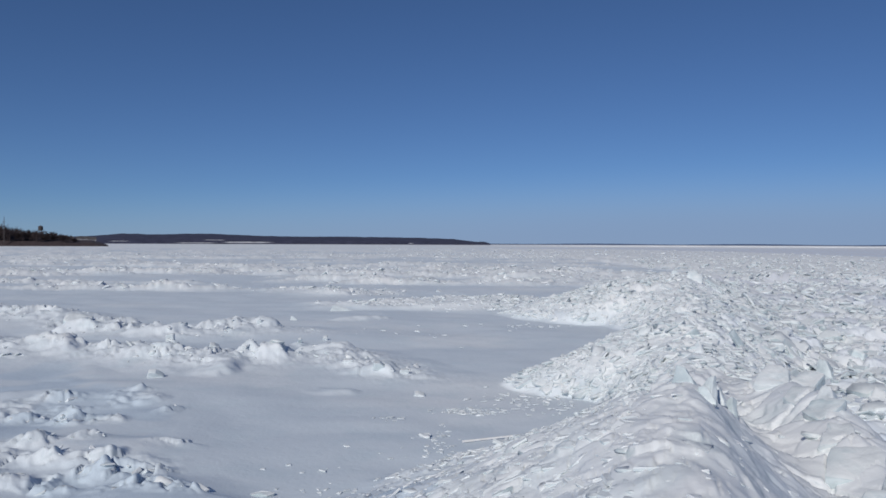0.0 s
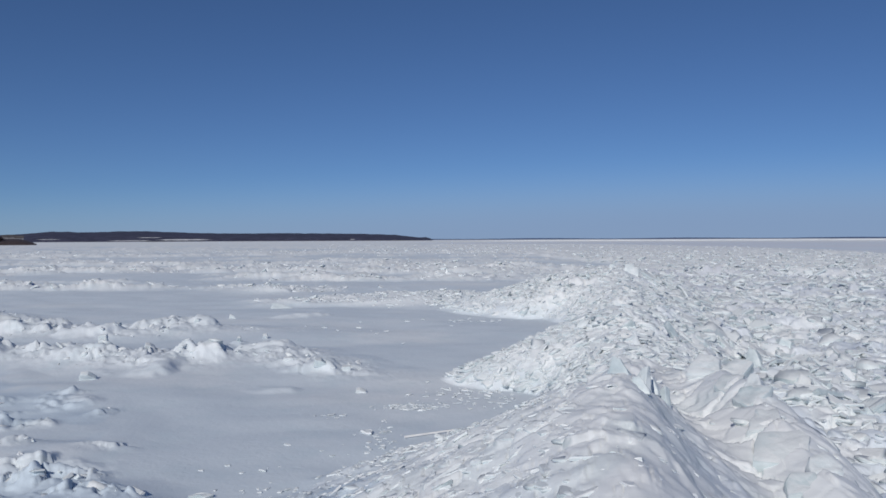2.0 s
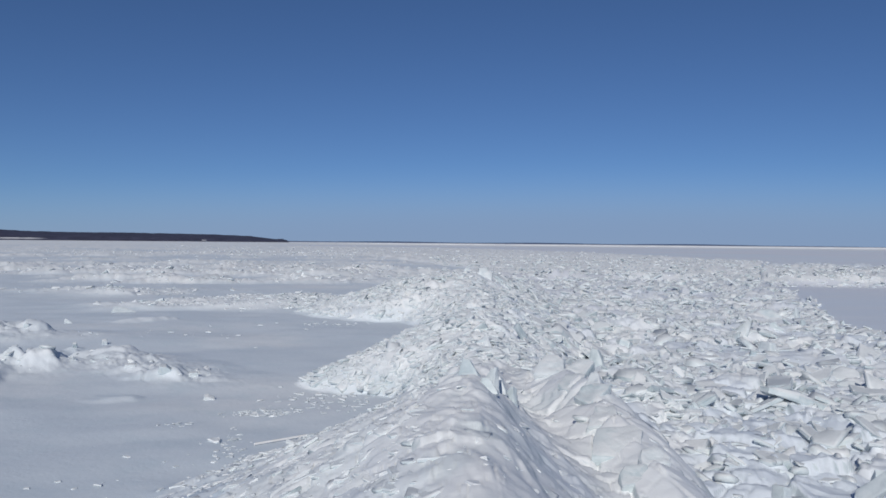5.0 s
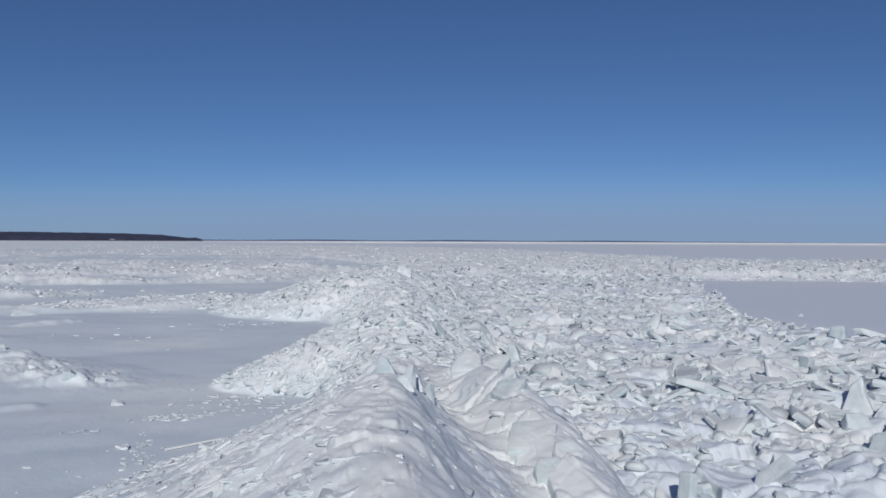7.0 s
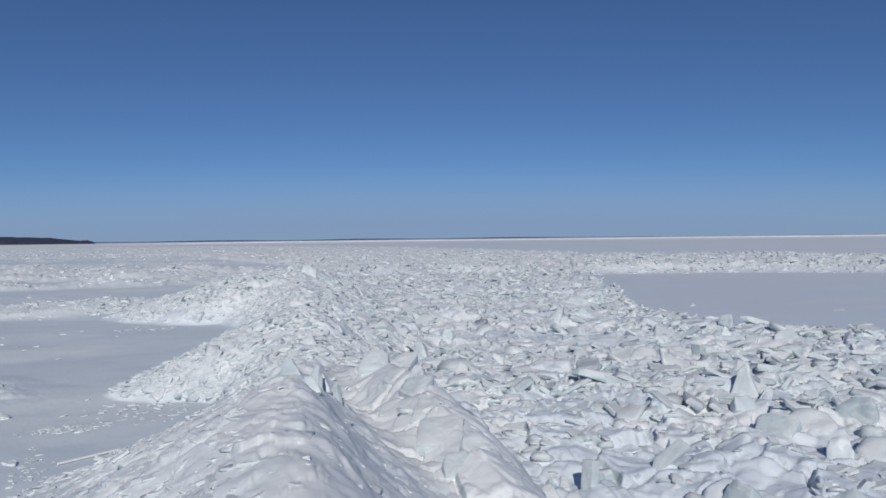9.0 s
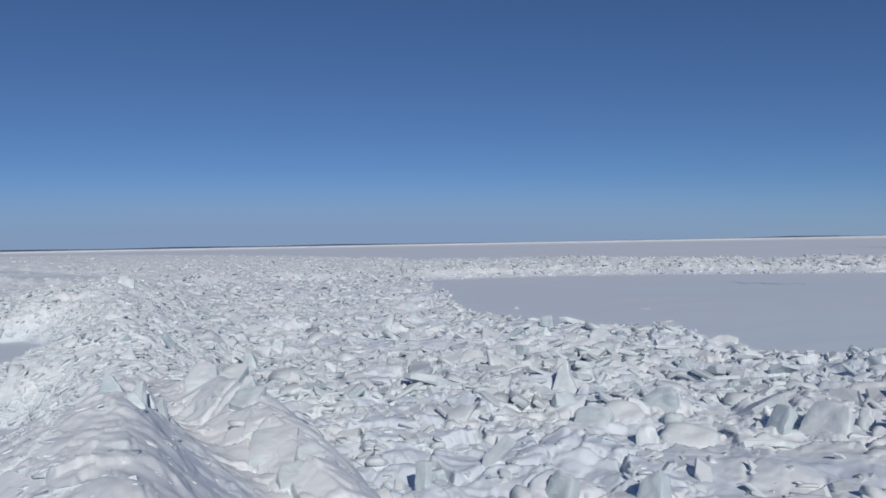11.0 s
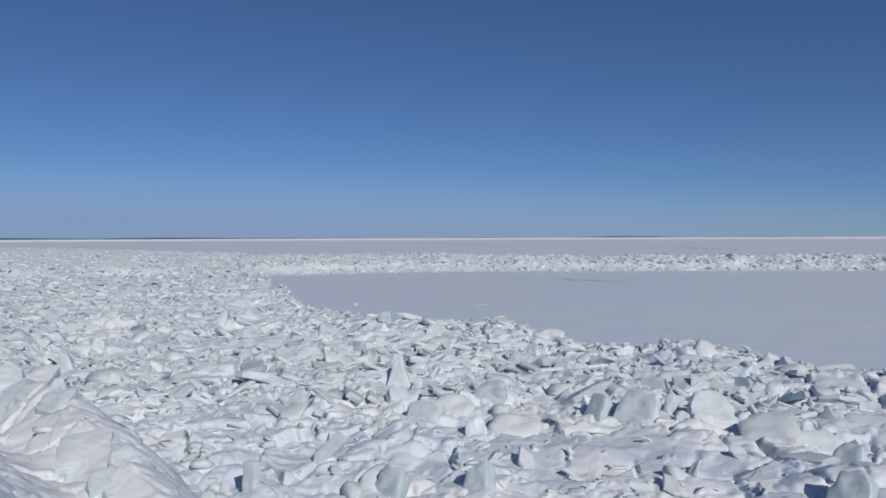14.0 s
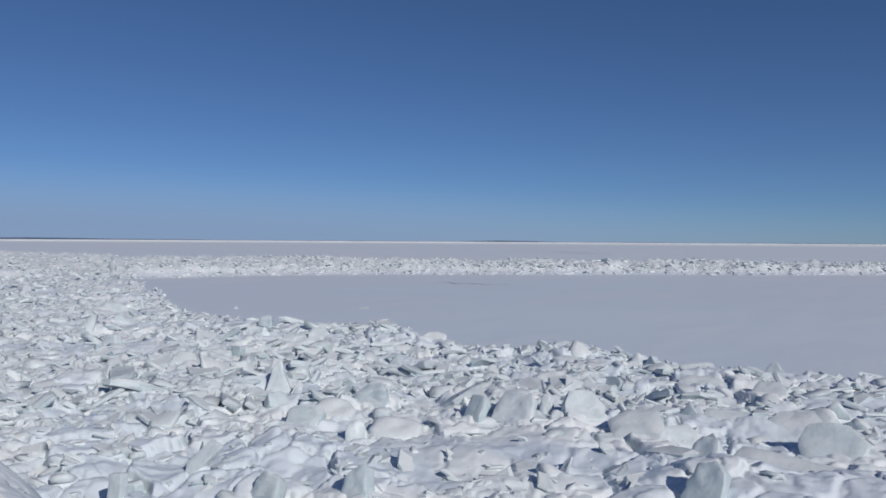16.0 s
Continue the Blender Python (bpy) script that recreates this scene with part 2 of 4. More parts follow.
BACK_BANK = [(-5.5, 38, 0.3, 2), (-9.6, 38.8, 0.75, 2.6), (-13.0, 37, 0.7, 2.4), (-18.6, 40, 0.8, 2.8), (-21, 43.5, 0.95, 3.2), (-36, 54, 0.7, 4)]
# the frozen lead: distance from the foot of the eye to its near and far edge, by azimuth
LEAD_AZ = [37.6, 38.2, 39, 40, 41, 42, 43, 44.5, 46.5, 50, 53, 55.5, 57.3, 60.4, 63, 65.2, 70, 73, 78, 84, 91, 100, 130, 150]
LEAD_NEAR = [92, 88, 76, 66, 57, 50.5, 45.5, 42.5, 40, 38.5, 38, 36, 35, 32.5, 32, 31.5, 30, 28.7, 28, 27.2, 26.8, 26.5, 27, 30]
LEAD_FAR = [92.0, 92.0, 92.5, 93.1, 93.5, 93.9, 94.5, 95.6, 96.8, 98.2, 99.0, 99.6, 100.0, 100.5, 100.9, 101.7, 104.0, 106.0, 109.6, 114.5, 124.0, 135.0, 150.0, 150.0]


# single drifts among the banks: x, y, height, half width along x, along y
DRIFTS = [(-7.8, 26.8, 0.42, 1.6, 1.2), (-6.2, 29.0, 0.4, 1.3, 1.0), (-4.2, 31.0, 0.4, 2.2, 0.9), (-1.8, 26.6, 0.3, 2.0, 0.9), (-10.6, 40.0, 0.6, 3.2, 1.6),
          (-13.0, 37.0, 0.4, 2.0, 1.2), (-11.0, 29.5, 0.35, 2.0, 1.2), (-17.8, 38.5, 0.6, 1.6, 1.0), (-4.6, 45, 0.3, 1.8, 1.2), (-15.5, 31.5, 0.4, 2.4, 1.3), (-3.2, 23.4, 0.15, 0.9, 0.6)]
# rounded slabs under snow along the rib
RIB_LUMPS = [(5.6, 13.4, 0.2, 0.9, 1.0), (6.1, 11.8, 0.26, 0.8, 0.8), (5.4, 10.2, 0.2, 0.9, 1.3), (5.2, 8.3, 0.2, 0.9, 1.1), (6.4, 9.3, 0.2, 0.8, 0.9), (6.9, 15.0, 0.2, 0.8, 0.9)]

# broken hummocks with a steep lee side
HUMMOCKS = [(-8.90, 19.05, 0.34, 0.62, 0.42), (-8.86, 16.65, 0.30, 0.50, 0.40), (-6.03, 14.83, 0.30, 0.60, 0.42), (-7.73, 15.60, 0.24, 0.50, 0.30), (-6.77, 15.62, 0.22, 0.50, 0.30), (-7.23, 20.27, 0.20, 0.35, 0.30), (-7.15, 14.10, 0.26, 0.60, 0.35), (-8.60, 15.34, 0.26, 0.50, 0.40), (-8.89, 22.59, 0.20, 0.50, 0.30), (-7.64, 17.16, 0.20, 0.45, 0.30), (-5.74, 16.80, 0.14, 0.40, 0.25), (-10.71, 19.52, 0.25, 0.60, 0.40), (-5.15, 13.60, 0.25, 0.55, 0.35), (-10.63, 21.71, 0.22, 0.60, 0.35),
            (-7.12, 30.80, 0.40, 0.90, 0.60), (-6.34, 33.94, 0.35, 1.00, 0.60), (-4.56, 31.98, 0.30, 0.80, 0.50), (-2.90, 27.47, 0.28, 0.90, 0.50), (-1.78, 25.92, 0.25, 0.80, 0.40), (-9.01, 31.84, 0.30, 0.80, 0.50), (-11.60, 32.52, 0.35, 0.90, 0.60)]


def drifts(x, y, lumps, lee=1.6, top=0.1):
    """Lit faces towards the wind, a sharper drop behind the crest."""
    out = np.zeros(x.shape)
    for px, py, h, wx, wy in lumps:
        near = np.flatnonzero((np.abs(x - px) < 3 * wx) & (np.abs(y - py) < 3 * wy))
        if not len(near):
            continue
        xs, ys = x.ravel()[near], y.ravel()[near]
        u = (xs - px) / wx + 0.8 * fbm(xs * 0.9, ys * 0.9, 200, 3)
        v = (ys - py) / wy + 0.8 * fbm(xs * 0.9, ys * 0.9, 210, 3)
        d = np.hypot(np.where(u > 0, u * lee, u), v)
        flat = out.reshape(-1)
        flat[near] = np.maximum(flat[near], h * step(1.2, top, d))
    return out


def lead_edges(x, y):
    az, r = np.degrees(np.arctan2(x, y)), np.hypot(x, y)
    inside = (az > LEAD_AZ[0]) & (az < LEAD_AZ[-1])
    wob = 1 + 0.04 * fbm(x * 0.25, y * 0.25, 71, 2)
    near = np.where(inside, np.interp(az, LEAD_AZ, LEAD_NEAR) * wob, 95.0)
    far = np.where(inside, np.interp(az, LEAD_AZ, LEAD_FAR), 95.0)
    return az, r, near, far, inside


def along(y, values, keys=RIDGE_Y, reach=1.0):
    """A value along the ridge, without kinks."""
    return sum(w * np.interp(y + d * reach, keys, values) for w, d in ((0.15, -1.4), (0.2, -0.7), (0.3, 0.0), (0.2, 0.7), (0.15, 1.4)))


def zones(x, y):
    """Height of the smooth form, how broken the surface is, and how bare of snow or tinted with shade."""
    az, r, near, far, inside = lead_edges(x, y)
    xc, zc = along(y, CREST_X), along(y, CREST_Z)
    xc = xc + 0.5 * fbm(y * 0.3, y * 0 + 4, 15, 2)
    wr = along(y, RIGHT_W)
    foot = along(y + 0.5 * fbm(x * 0.6, y * 0.6, 35, 3), FOOT_X, FOOT_Y, 0.25) + 0.35 * fbm(x * 0.5, y * 0.7, 33, 3)
    wl = np.maximum(xc - foot, 1.2)
    side = np.where(x < xc, (xc - x) / wl, (x - xc) / wr)
    side = np.sqrt(side * side + 0.004) - 0.0632
    side = np.clip(side, 0, 1)
    scree = step(21.5, 17.5, y)
    hump = step(4, 6.5, y) * step(15, 12, y)
    prof = np.where(x < xc, scree * (1 - side) ** 1.15 + (1 - scree) * (1 - side ** 1.5), (1 - hump) * (1 - side ** 1.2) + hump * (1 - side) ** 1.15)
    fade = step(130, 95, np.abs(y))
    ridge = zc * prof * fade
    rib = bank(x, y, RIB, 0.75, 0.45)
    rib = rib + 0.3 * drifts(x, y, RIB_LUMPS) * step(0.2, 0.7, rib)
    right = step(0.0, 2.0, x - xc)
    # rubble between the ridge and the lead, and beyond to the band on its far side
    inner = right * step(0.4, -0.8, r - near) * step(-60, -20, y) * (1 - 0.85 * step(0.25, 0.7, rib))
    band_w = np.interp(az, [30, 45, 60, 90, 120], [120, 95, 48, 46, 60])
    band = inside * step(-0.8, 5.0, r - far) * step(band_w, band_w * 0.6, r - far)
    reach = np.interp(az, [-5, 12, 25, 34, 40], [900, 700, 420, 260, 225])
    farfield = (~inside) * right * step(90, 96, r) * step(reach, reach * 0.8, r)
    ahead = (az > -75) & (az < 39)
    broken_right = np.maximum(np.maximum(inner, band), farfield)
    lump = fbm(x * 0.22, y * 0.22, 5, 4)
    rubble_z = inner * (0.15 + 0.6 * np.clip(lump + 0.1, -0.2, 1)) + band * (0.95 + 0.8 * lump) + farfield * (0.4 + 0.8 * lump)
    rim = inner * 0.12 * np.exp(-((r - near + 2.2) / 1.6) ** 2)
    # left side
    left = 1 - right
    lb, bb = bank(x, y, LEFT_BANK, 1.0, 0.0, 1.25), bank(x, y, BACK_BANK, 1.0, 0.0, 1.25)
    wobble = np.clip(1 + 1.3 * fbm(x * 0.35, y * 0.35, 44, 3), 0.15, 2)
    crag = 1 - 2.6 * np.abs(fbm(x * 0.75, y * 0.75, 300, 4))
    sharp = 1 - 2.6 * np.abs(fbm(x * 1.25, y * 1.5, 330, 4))
    tops = step(0.25, 0.6, lb + bb)
    lb, bb = lb * (wobble + tops * (0.3 * crag + 0.3 * sharp)), bb * (wobble + tops * (0.3 * crag + 0.3 * sharp))
    edge = np.interp(y, [5, 12, 13.3, 15, 20, 23, 26, 60], [2, 1, -2.5, -4.6, -5.6, -8.0, -11, -30])
    hummock = left * step(0.3, -2.0, x - edge) * step(34, 26, y) * step(-40, 2, y)
    chop = 1 - 2.6 * np.abs(fbm(x * 1.3, y * 1.7, 310, 5))
    heaps = drifts(x, y, [(px, py, h / 0.34, 1.9 * wx, 1.8 * wy) for px, py, h, wx, wy in HUMMOCKS], 1.3)
    choppy = np.maximum(np.clip(heaps, 0, 1), 0.7 * step(0.1, 0.35, fbm(x * 0.35, y * 0.45, 320, 2)))
    hz = hummock * np.clip(0.06 + 0.3 * fbm(x * 0.28, y * 0.36, 8, 3) + choppy * (0.05 * crag + 0.11 * chop + 0.08 * (1 - 2.6 * np.abs(fbm(x * 3.1, y * 3.6, 316, 3)))), 0, 2)
    rows = np.clip(fbm(x * 0.03 + 2, y * 0.095, 61, 5) * 3.0 + 1.6 * fbm(x * 0.1, y * 0.32, 66, 3) + 0.2 + 0.1 * step(110, 190, r), 0, 1)
    back = left * step(64, 70, y + 0.12 * x) * rows
    mid = left * step(-9.5, -4, x + 0.25 * (y - 47)) * step(44, 56, y) * step(78, 64, y) * 0.7 * step(-0.3, 0.25, fbm(x * 0.12, y * 0.22, 63, 3))
    broken_left = np.maximum(back, mid)
    crests = np.clip(1 - 3.0 * np.abs(fbm(x * 0.07, y * 0.2, 83, 4)), -0.3, 1)
    bz = broken_left * np.clip(0.18 + 0.4 * fbm(x * 0.2, y * 0.2, 81, 3) + 0.42 * crests, 0, 2)
    body = 0.5 * (ridge + rib + np.sqrt((ridge - rib) ** 2 + 0.38 * np.clip(np.minimum(ridge, rib) * 2, 0, 1)))
    z = np.maximum.reduce([body, rubble_z + rim, np.maximum(lb, bb) * 0.34 + 0.7 * drifts(x, y, DRIFTS), hz, bz]) + 0.28 * drifts(x, y, HUMMOCKS, 3.2, 0.3) * left * np.clip(0.9 + 2.6 * fbm(x * 2.6, y * 2.8, 340, 4), 0, 1.8)
    z = z + (0.12 * fbm(x * 0.12, y * 0.12, 21, 2) + 0.14 * left * fbm(x * 0.22, y * 0.3, 24, 3)) * (1 - inside * step(near, near + 1, r) * step(far + 1, far, r))
    rough = np.maximum.reduce([broken_right, ((0.55 - 0.05 * step(14, 17, y) + 0.35 * step(24, 30, y)) * step(0.02, 0.12, prof) * (1 - 0.5 * step(-0.8, 0.6, x - xc) * step(19, 15, y)) + 0.4 * step(18, 24, y) * step(0.3, 0.8, prof)) * fade, 0.2 * step(0.1, 0.6, rib), 0.9 * np.clip(lb + bb, 0, 1), 0.4 * hummock * choppy, 1.0 * broken_left])
    calm = step(900, 500, r)
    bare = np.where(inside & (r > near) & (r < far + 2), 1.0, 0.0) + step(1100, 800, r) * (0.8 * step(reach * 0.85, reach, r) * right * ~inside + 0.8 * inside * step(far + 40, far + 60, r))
    level = step(0.22, 0.05, z) * step(0.35, 0.1, rough) * left * step(900, 500, r)
    # hummock term: blue-grey tint that puts the hummocks' shading into the snow colour
    bare = np.maximum(bare + 0.54 * level * step(-1.2, 0.1, fbm(x * 0.13, y * 0.2, 95, 4)) + 0.35 * left * (1 - level) * (1 - broken_left) * step(0.75, 0.35, z) * step(400, 200, r), np.maximum.reduce([0.8 * hummock, 0.85 * inner, 0.35 * step(0.05, 0.4, lb + bb)]) * step(-0.3, 0.2, fbm(x * 0.5, y * 0.5, 97, 3) + 0.1))
    return z * calm, rough * calm, np.clip(bare, 0, 1)


def ice_height(x, y, detail=True):
    z, rough, bare = zones(x, y)
    form = z
    if detail:
        r = np.hypot(x, y)
        az = np.degrees(np.arctan2(x, y))
        rough = rough * np.maximum(((az > -34) & (az < 95)), step(16, 7, r)) * step(1.5, 5, r)
        fine = step(75, 45, r)
        big = step(0.75, 0.95, rough)
        rough = rough * (1 - 0.7 * step(0.5, 1.2, bank(x, y, RIB, 1.0)))
        p = fine * (big * (plates(x + 0.35 * fbm(x * 1.2, y * 1.2, 102, 3), y + 0.35 * fbm(x * 1.2, y * 1.2, 112, 3), 1.15, 100, 0.15, 0.28, 0.15, 0.6) + 0.07 * np.clip(1 - 2.8 * np.abs(fbm(x * 1.1 + 0.5 * y, y * 1.3 - 0.4 * x, 136, 5)), -0.6, 1) + plates(x + 0.25 * fbm(x * 2.2, y * 2.2, 132, 3), y + 0.25 * fbm(x * 2.2, y * 2.2, 138, 3), 0.6, 130, 0.05, 0.26, 0.16, 0.6)) + (1 - big) * (plates(x + 0.2 * fbm(x * 1.6, y * 1.6, 172, 3), y + 0.2 * fbm(x * 1.6, y * 1.6, 176, 3), 0.46, 170, 0.05, 0.3, 0.08) + plates(x, y, 0.2, 180, 0.028, 0.45, 0.1) + 0.05 * (1 - 3.0 * np.abs(fbm(x * 1.1 - 0.5 * y, y * 0.8 + 0.3 * x, 184, 5))) + 0.05 * fbm(x * 0.8, y * 0.8, 188, 3)))
        p = p + (1 - fine) * (0.55 * plates(x, y, 1.9, 160, 0.45, 0.5) + 0.6 * plates(x, y, 0.95, 165, 0.4, 0.6)) * (0.7 + 0.3 * step(420, 120, r)) * np.where(az < 8, 0.75, 1.0)
        soft = 0.12 * fbm(x * 1.1, y * 1.1, 50, 4) + 0.2 * big * fine * fbm(x * 0.5, y * 0.5, 52, 3)
        p = p * (1 - 0.35 * big * step(20, 11, r))
        z = z + rough * (p * (1 - 0.75 * big * step(0.25, -0.15, fbm(x * 0.3, y * 0.3, 90, 2) + 0.12)) + soft)
        # cracked slabs under thin snow along the rib
        on_rib = step(0.25, 0.8, bank(x, y, RIB, 1.0, 0.5)) * fine
        z = z + on_rib * (plates(x + 0.2 * fbm(x, y, 410, 2), y, 1.5, 400, 0.04, 0.05, 0.05, 1.5) + 0.08 * fbm(x * 0.8, y * 0.8, 425, 3) + plates(x, y, 0.42, 420, 0.03, 0.15, 0.1) - 0.03)
        # jagged crests of the banks, and broken heaps on the level snow
        pick = np.flatnonzero((x < 3) & (y > 10) & (r < 75))
        if len(pick):
            lx, ly = x.ravel()[pick], y.ravel()[pick]
            bank_z = np.maximum(bank(lx, ly, LEFT_BANK, 1.0, 0.0, 1.25), bank(lx, ly, BACK_BANK, 1.0, 0.0, 1.25))
            jag = step(0.22, 0.55, bank_z) * step(-0.2, 0.3, fbm(lx * 0.4, ly * 0.4, 348, 2)) * step(75, 60, np.hypot(lx, ly))
            warp_x, warp_y = lx + 0.3 * fbm(lx, ly, 352, 3), ly + 0.3 * fbm(lx, ly, 354, 3)
            heaped = np.clip(drifts(lx, ly, [(px, py, h / 0.3, 1.9 * wx, 1.8 * wy) for px, py, h, wx, wy in HUMMOCKS], 1.3), 0, 1) * step(26, 24, ly)
            flat = np.zeros(x.size)
            flat[pick] = jag * 0.6 * (plates(warp_x, warp_y, 1.1, 350, 0.2, 0.42, 0.08, 0.7) + plates(lx, ly, 0.45, 356, 0.07, 0.5, 0.1) - 0.06)
            flat[pick] += heaped * 0.5 * (plates(warp_x, warp_y, 0.7, 360, 0.2, 0.6, 0.1, 0.7) + plates(lx, ly, 0.26, 364, 0.06, 0.6, 0.1) - 0.05)
            z = z + flat.reshape(x.shape)
        # wrinkled, drifted flank and spiky crest of the ridge
        off = x - along(y, CREST_X)
        flank = step(-6.5, -4, off) * step(2.6, 1.2, off) * step(4, 7, y) * step(60, 30, y) * (1 - on_rib) * step(0.05, 0.4, form)
        fold = 1 - 2.6 * np.abs(fbm(x * 0.7 + 0.25 * y, y * 0.5 - 0.2 * x, 430, 4))
        crest = np.exp(-((off - 0.3) / 0.9) ** 2) * flank
        spike = np.clip(1 - 2.4 * np.abs(fbm(x * 1.5, y * 0.9, 440, 4)), -0.4, 1)
        z = z + flank * (1 - 0.65 * step(14.5, 18, y) * step(-0.5, -1.5, off)) * ((0.05 + 0.06 * step(14, 20, y)) * fold + (0.1 + 0.05 * step(14, 20, y)) * fbm(x * 0.45, y * 0.45, 435, 3) - 0.02) + (0.06 + 0.1 * step(9, 16, y)) * crest * spike
        # the hollow between ridge and rib
        z = z + step(5, 8, y) * step(17, 13, y) * (0.08 * np.exp(-((off + 0.4) / 0.8) ** 2) - 0.05 * np.exp(-((off - 1.0) / 0.55) ** 2))
        z = z + 0.03 * step(120, 50, r) * fbm(x * 0.3 + 0.2 * y, y * 0.5, 55, 2)
    return z, rough, bare


def mesh_of(name, verts, loops, starts, totals, smooth):
    me = bpy.data.meshes.new(name)
    me.vertices.add(len(verts))
    me.vertices.foreach_set("co", np.ascontiguousarray(verts, dtype=np.float32).ravel())
    me.loops.add(len(loops))
    me.loops.foreach_set("vertex_index", np.asarray(loops, dtype=np.int32))
    me.polygons.add(len(starts))
    me.polygons.foreach_set("loop_start", np.asarray(starts, dtype=np.int32))
    me.polygons.foreach_set("loop_total", np.asarray(totals, dtype=np.int32))
    me.polygons.foreach_set("use_smooth", np.full(len(starts), smooth, dtype=bool))
    me.update(calc_edges=True)
    return me


def build_ground():
    az = np.radians(np.concatenate([np.arange(-34, 95, 0.13), np.arange(96, 325.5, 1.0)]))
    rs = [0.25]
    while rs[-1] < 4600:
        r = rs[-1]
        rs.append(r + (0.07 if r < 7 else max(0.05, 0.0046 * r) if r < 70 else 0.010 * r if r < 260 else 0.018 * r if r < 800 else 0.06 * r))
    rs = np.array(rs)
    rr, aa = np.meshgrid(rs, az, indexing="ij")
    x, y = rr * np.sin(aa), rr * np.cos(aa)
    z, rough, bare = ice_height(x, y)
    nr, na = x.shape
    verts = np.stack([x.ravel(), y.ravel(), z.ravel()], -1)
    verts = np.concatenate([verts, [[0, 0, float(ice_height(np.zeros(1), np.zeros(1))[0][0])]]])
    idx = np.arange(nr * na).reshape(nr, na)
    nxt = np.roll(idx, -1, axis=1)
    quads = np.stack([idx[:-1], idx[1:], nxt[1:], nxt[:-1]], -1).reshape(-1, 4)[:, ::-1]
    fan = np.stack([np.full(na, nr * na), nxt[0], idx[0]], -1)
    loops = np.concatenate([quads.ravel(), fan.ravel()])
    starts = np.concatenate([np.arange(len(quads)) * 4, len(quads) * 4 + np.arange(na) * 3])
    totals = np.concatenate([np.full(len(quads), 4), np.full(na, 3)])
    me = mesh_of("ground", verts, loops, starts, totals, True)
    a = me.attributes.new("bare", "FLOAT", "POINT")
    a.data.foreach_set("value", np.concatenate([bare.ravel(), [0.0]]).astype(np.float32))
    a = me.attributes.new("lead", "FLOAT", "POINT")
    a.data.foreach_set("value", np.concatenate([(x > along(y, CREST_X) + 1).ravel(), [0]]).astype(np.float32))
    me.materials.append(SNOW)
    ob = new("ground", me)
    return tagged(ob, "wind-packed snow over broken sea ice reaching the horizon", "snowfield", kind="structure")


build_ground()


# ---- ice slabs ----
rng = np.random.default_rng(11)


def slab_shape(kind):
    """One broken plate of ice, about 1 m across: rings from the under side to the top, worn edges, an uneven face."""
    n = int(rng.integers(4, 8)) if kind != "snowy" else int(rng.integers(7, 10))
    ang = np.sort((np.arange(n) + rng.uniform(-0.36, 0.36, n)) / n * 2 * np.pi)
    rad = rng.uniform(0.34, 0.6, n)
    ring = np.stack([rad * np.cos(ang), rad * np.sin(ang) * rng.uniform(0.5, 0.9)], -1)
    thick = rng.uniform(0.07, 0.17) if kind == "plate" else rng.uniform(0.25, 0.42)
    if kind == "snowy":
        levels = [(0.95, -thick), (1.02, -thick * 0.4), (0.86, -0.02), (0.5, 0.035)]
    else:
        levels = [(rng.uniform(0.85, 0.97), -thick), (1.0, -thick * 0.7), (1.0, -thick * 0.3), (0.95, -thick * 0.05), (0.8, 0.01)]
    bend = rng.normal(0, 0.16)
    verts = []
    for k, (s, z) in enumerate(levels):
        jz = rng.normal(0, 0.018, n)
        jr = 1 + rng.normal(0, 0.03, n)
        verts.append(np.stack([ring[:, 0] * s * jr, ring[:, 1] * s * jr, z + jz], -1))
    verts = np.concatenate(verts)
    verts[:, 2] += bend * (verts[:, 0] ** 2 - 0.1) + rng.normal(0, 0.12) * verts[:, 0] * verts[:, 1]
    faces = []
    for k in range(len(levels) - 1):
        for i in range(n):
            j = (i + 1) % n
            faces.append([k * n + i, k * n + j, (k + 1) * n + j, (k + 1) * n + i])
    faces.append(list(range((len(levels) - 1) * n, len(levels) * n)))
    faces.append(list(range(n))[::-1])
    return verts, faces


SHAPES = [slab_shape("plate") for _ in range(16)] + [slab_shape("block") for _ in range(8)] + [slab_shape("snowy") for _ in range(10)]
PLATES, BLOCKS, SNOWY = range(0, 16), range(16, 24), range(24, 34)


def turns(n, tilt_lo, tilt_hi, lean=None):
    """Rotation matrices: a spin about the plate's own axis, then a tilt to a random or a given side."""
    spin, tilt = rng.uniform(0, 6.283, n), np.radians(rng.uniform(tilt_lo, tilt_hi, n))
    side = rng.uniform(0, 6.283, n) if lean is None else rng.normal(lean, 0.8, n)
    cs, ss, ct, st = np.cos(spin), np.sin(spin), np.cos(tilt), np.sin(tilt)
    zero, one = np.zeros(n), np.ones(n)
    a = np.stack([np.stack([cs, -ss, zero], -1), np.stack([ss, cs, zero], -1), np.stack([zero, zero, one], -1)], 1)
    ux, uy = -np.sin(side), np.cos(side)
    c1 = 1 - ct
    b = np.stack([np.stack([ct + ux * ux * c1, ux * uy * c1, uy * st], -1), np.stack([ux * uy * c1, ct + uy * uy * c1, -ux * st], -1), np.stack([-uy * st, ux * st, ct], -1)], 1)
    return b @ a


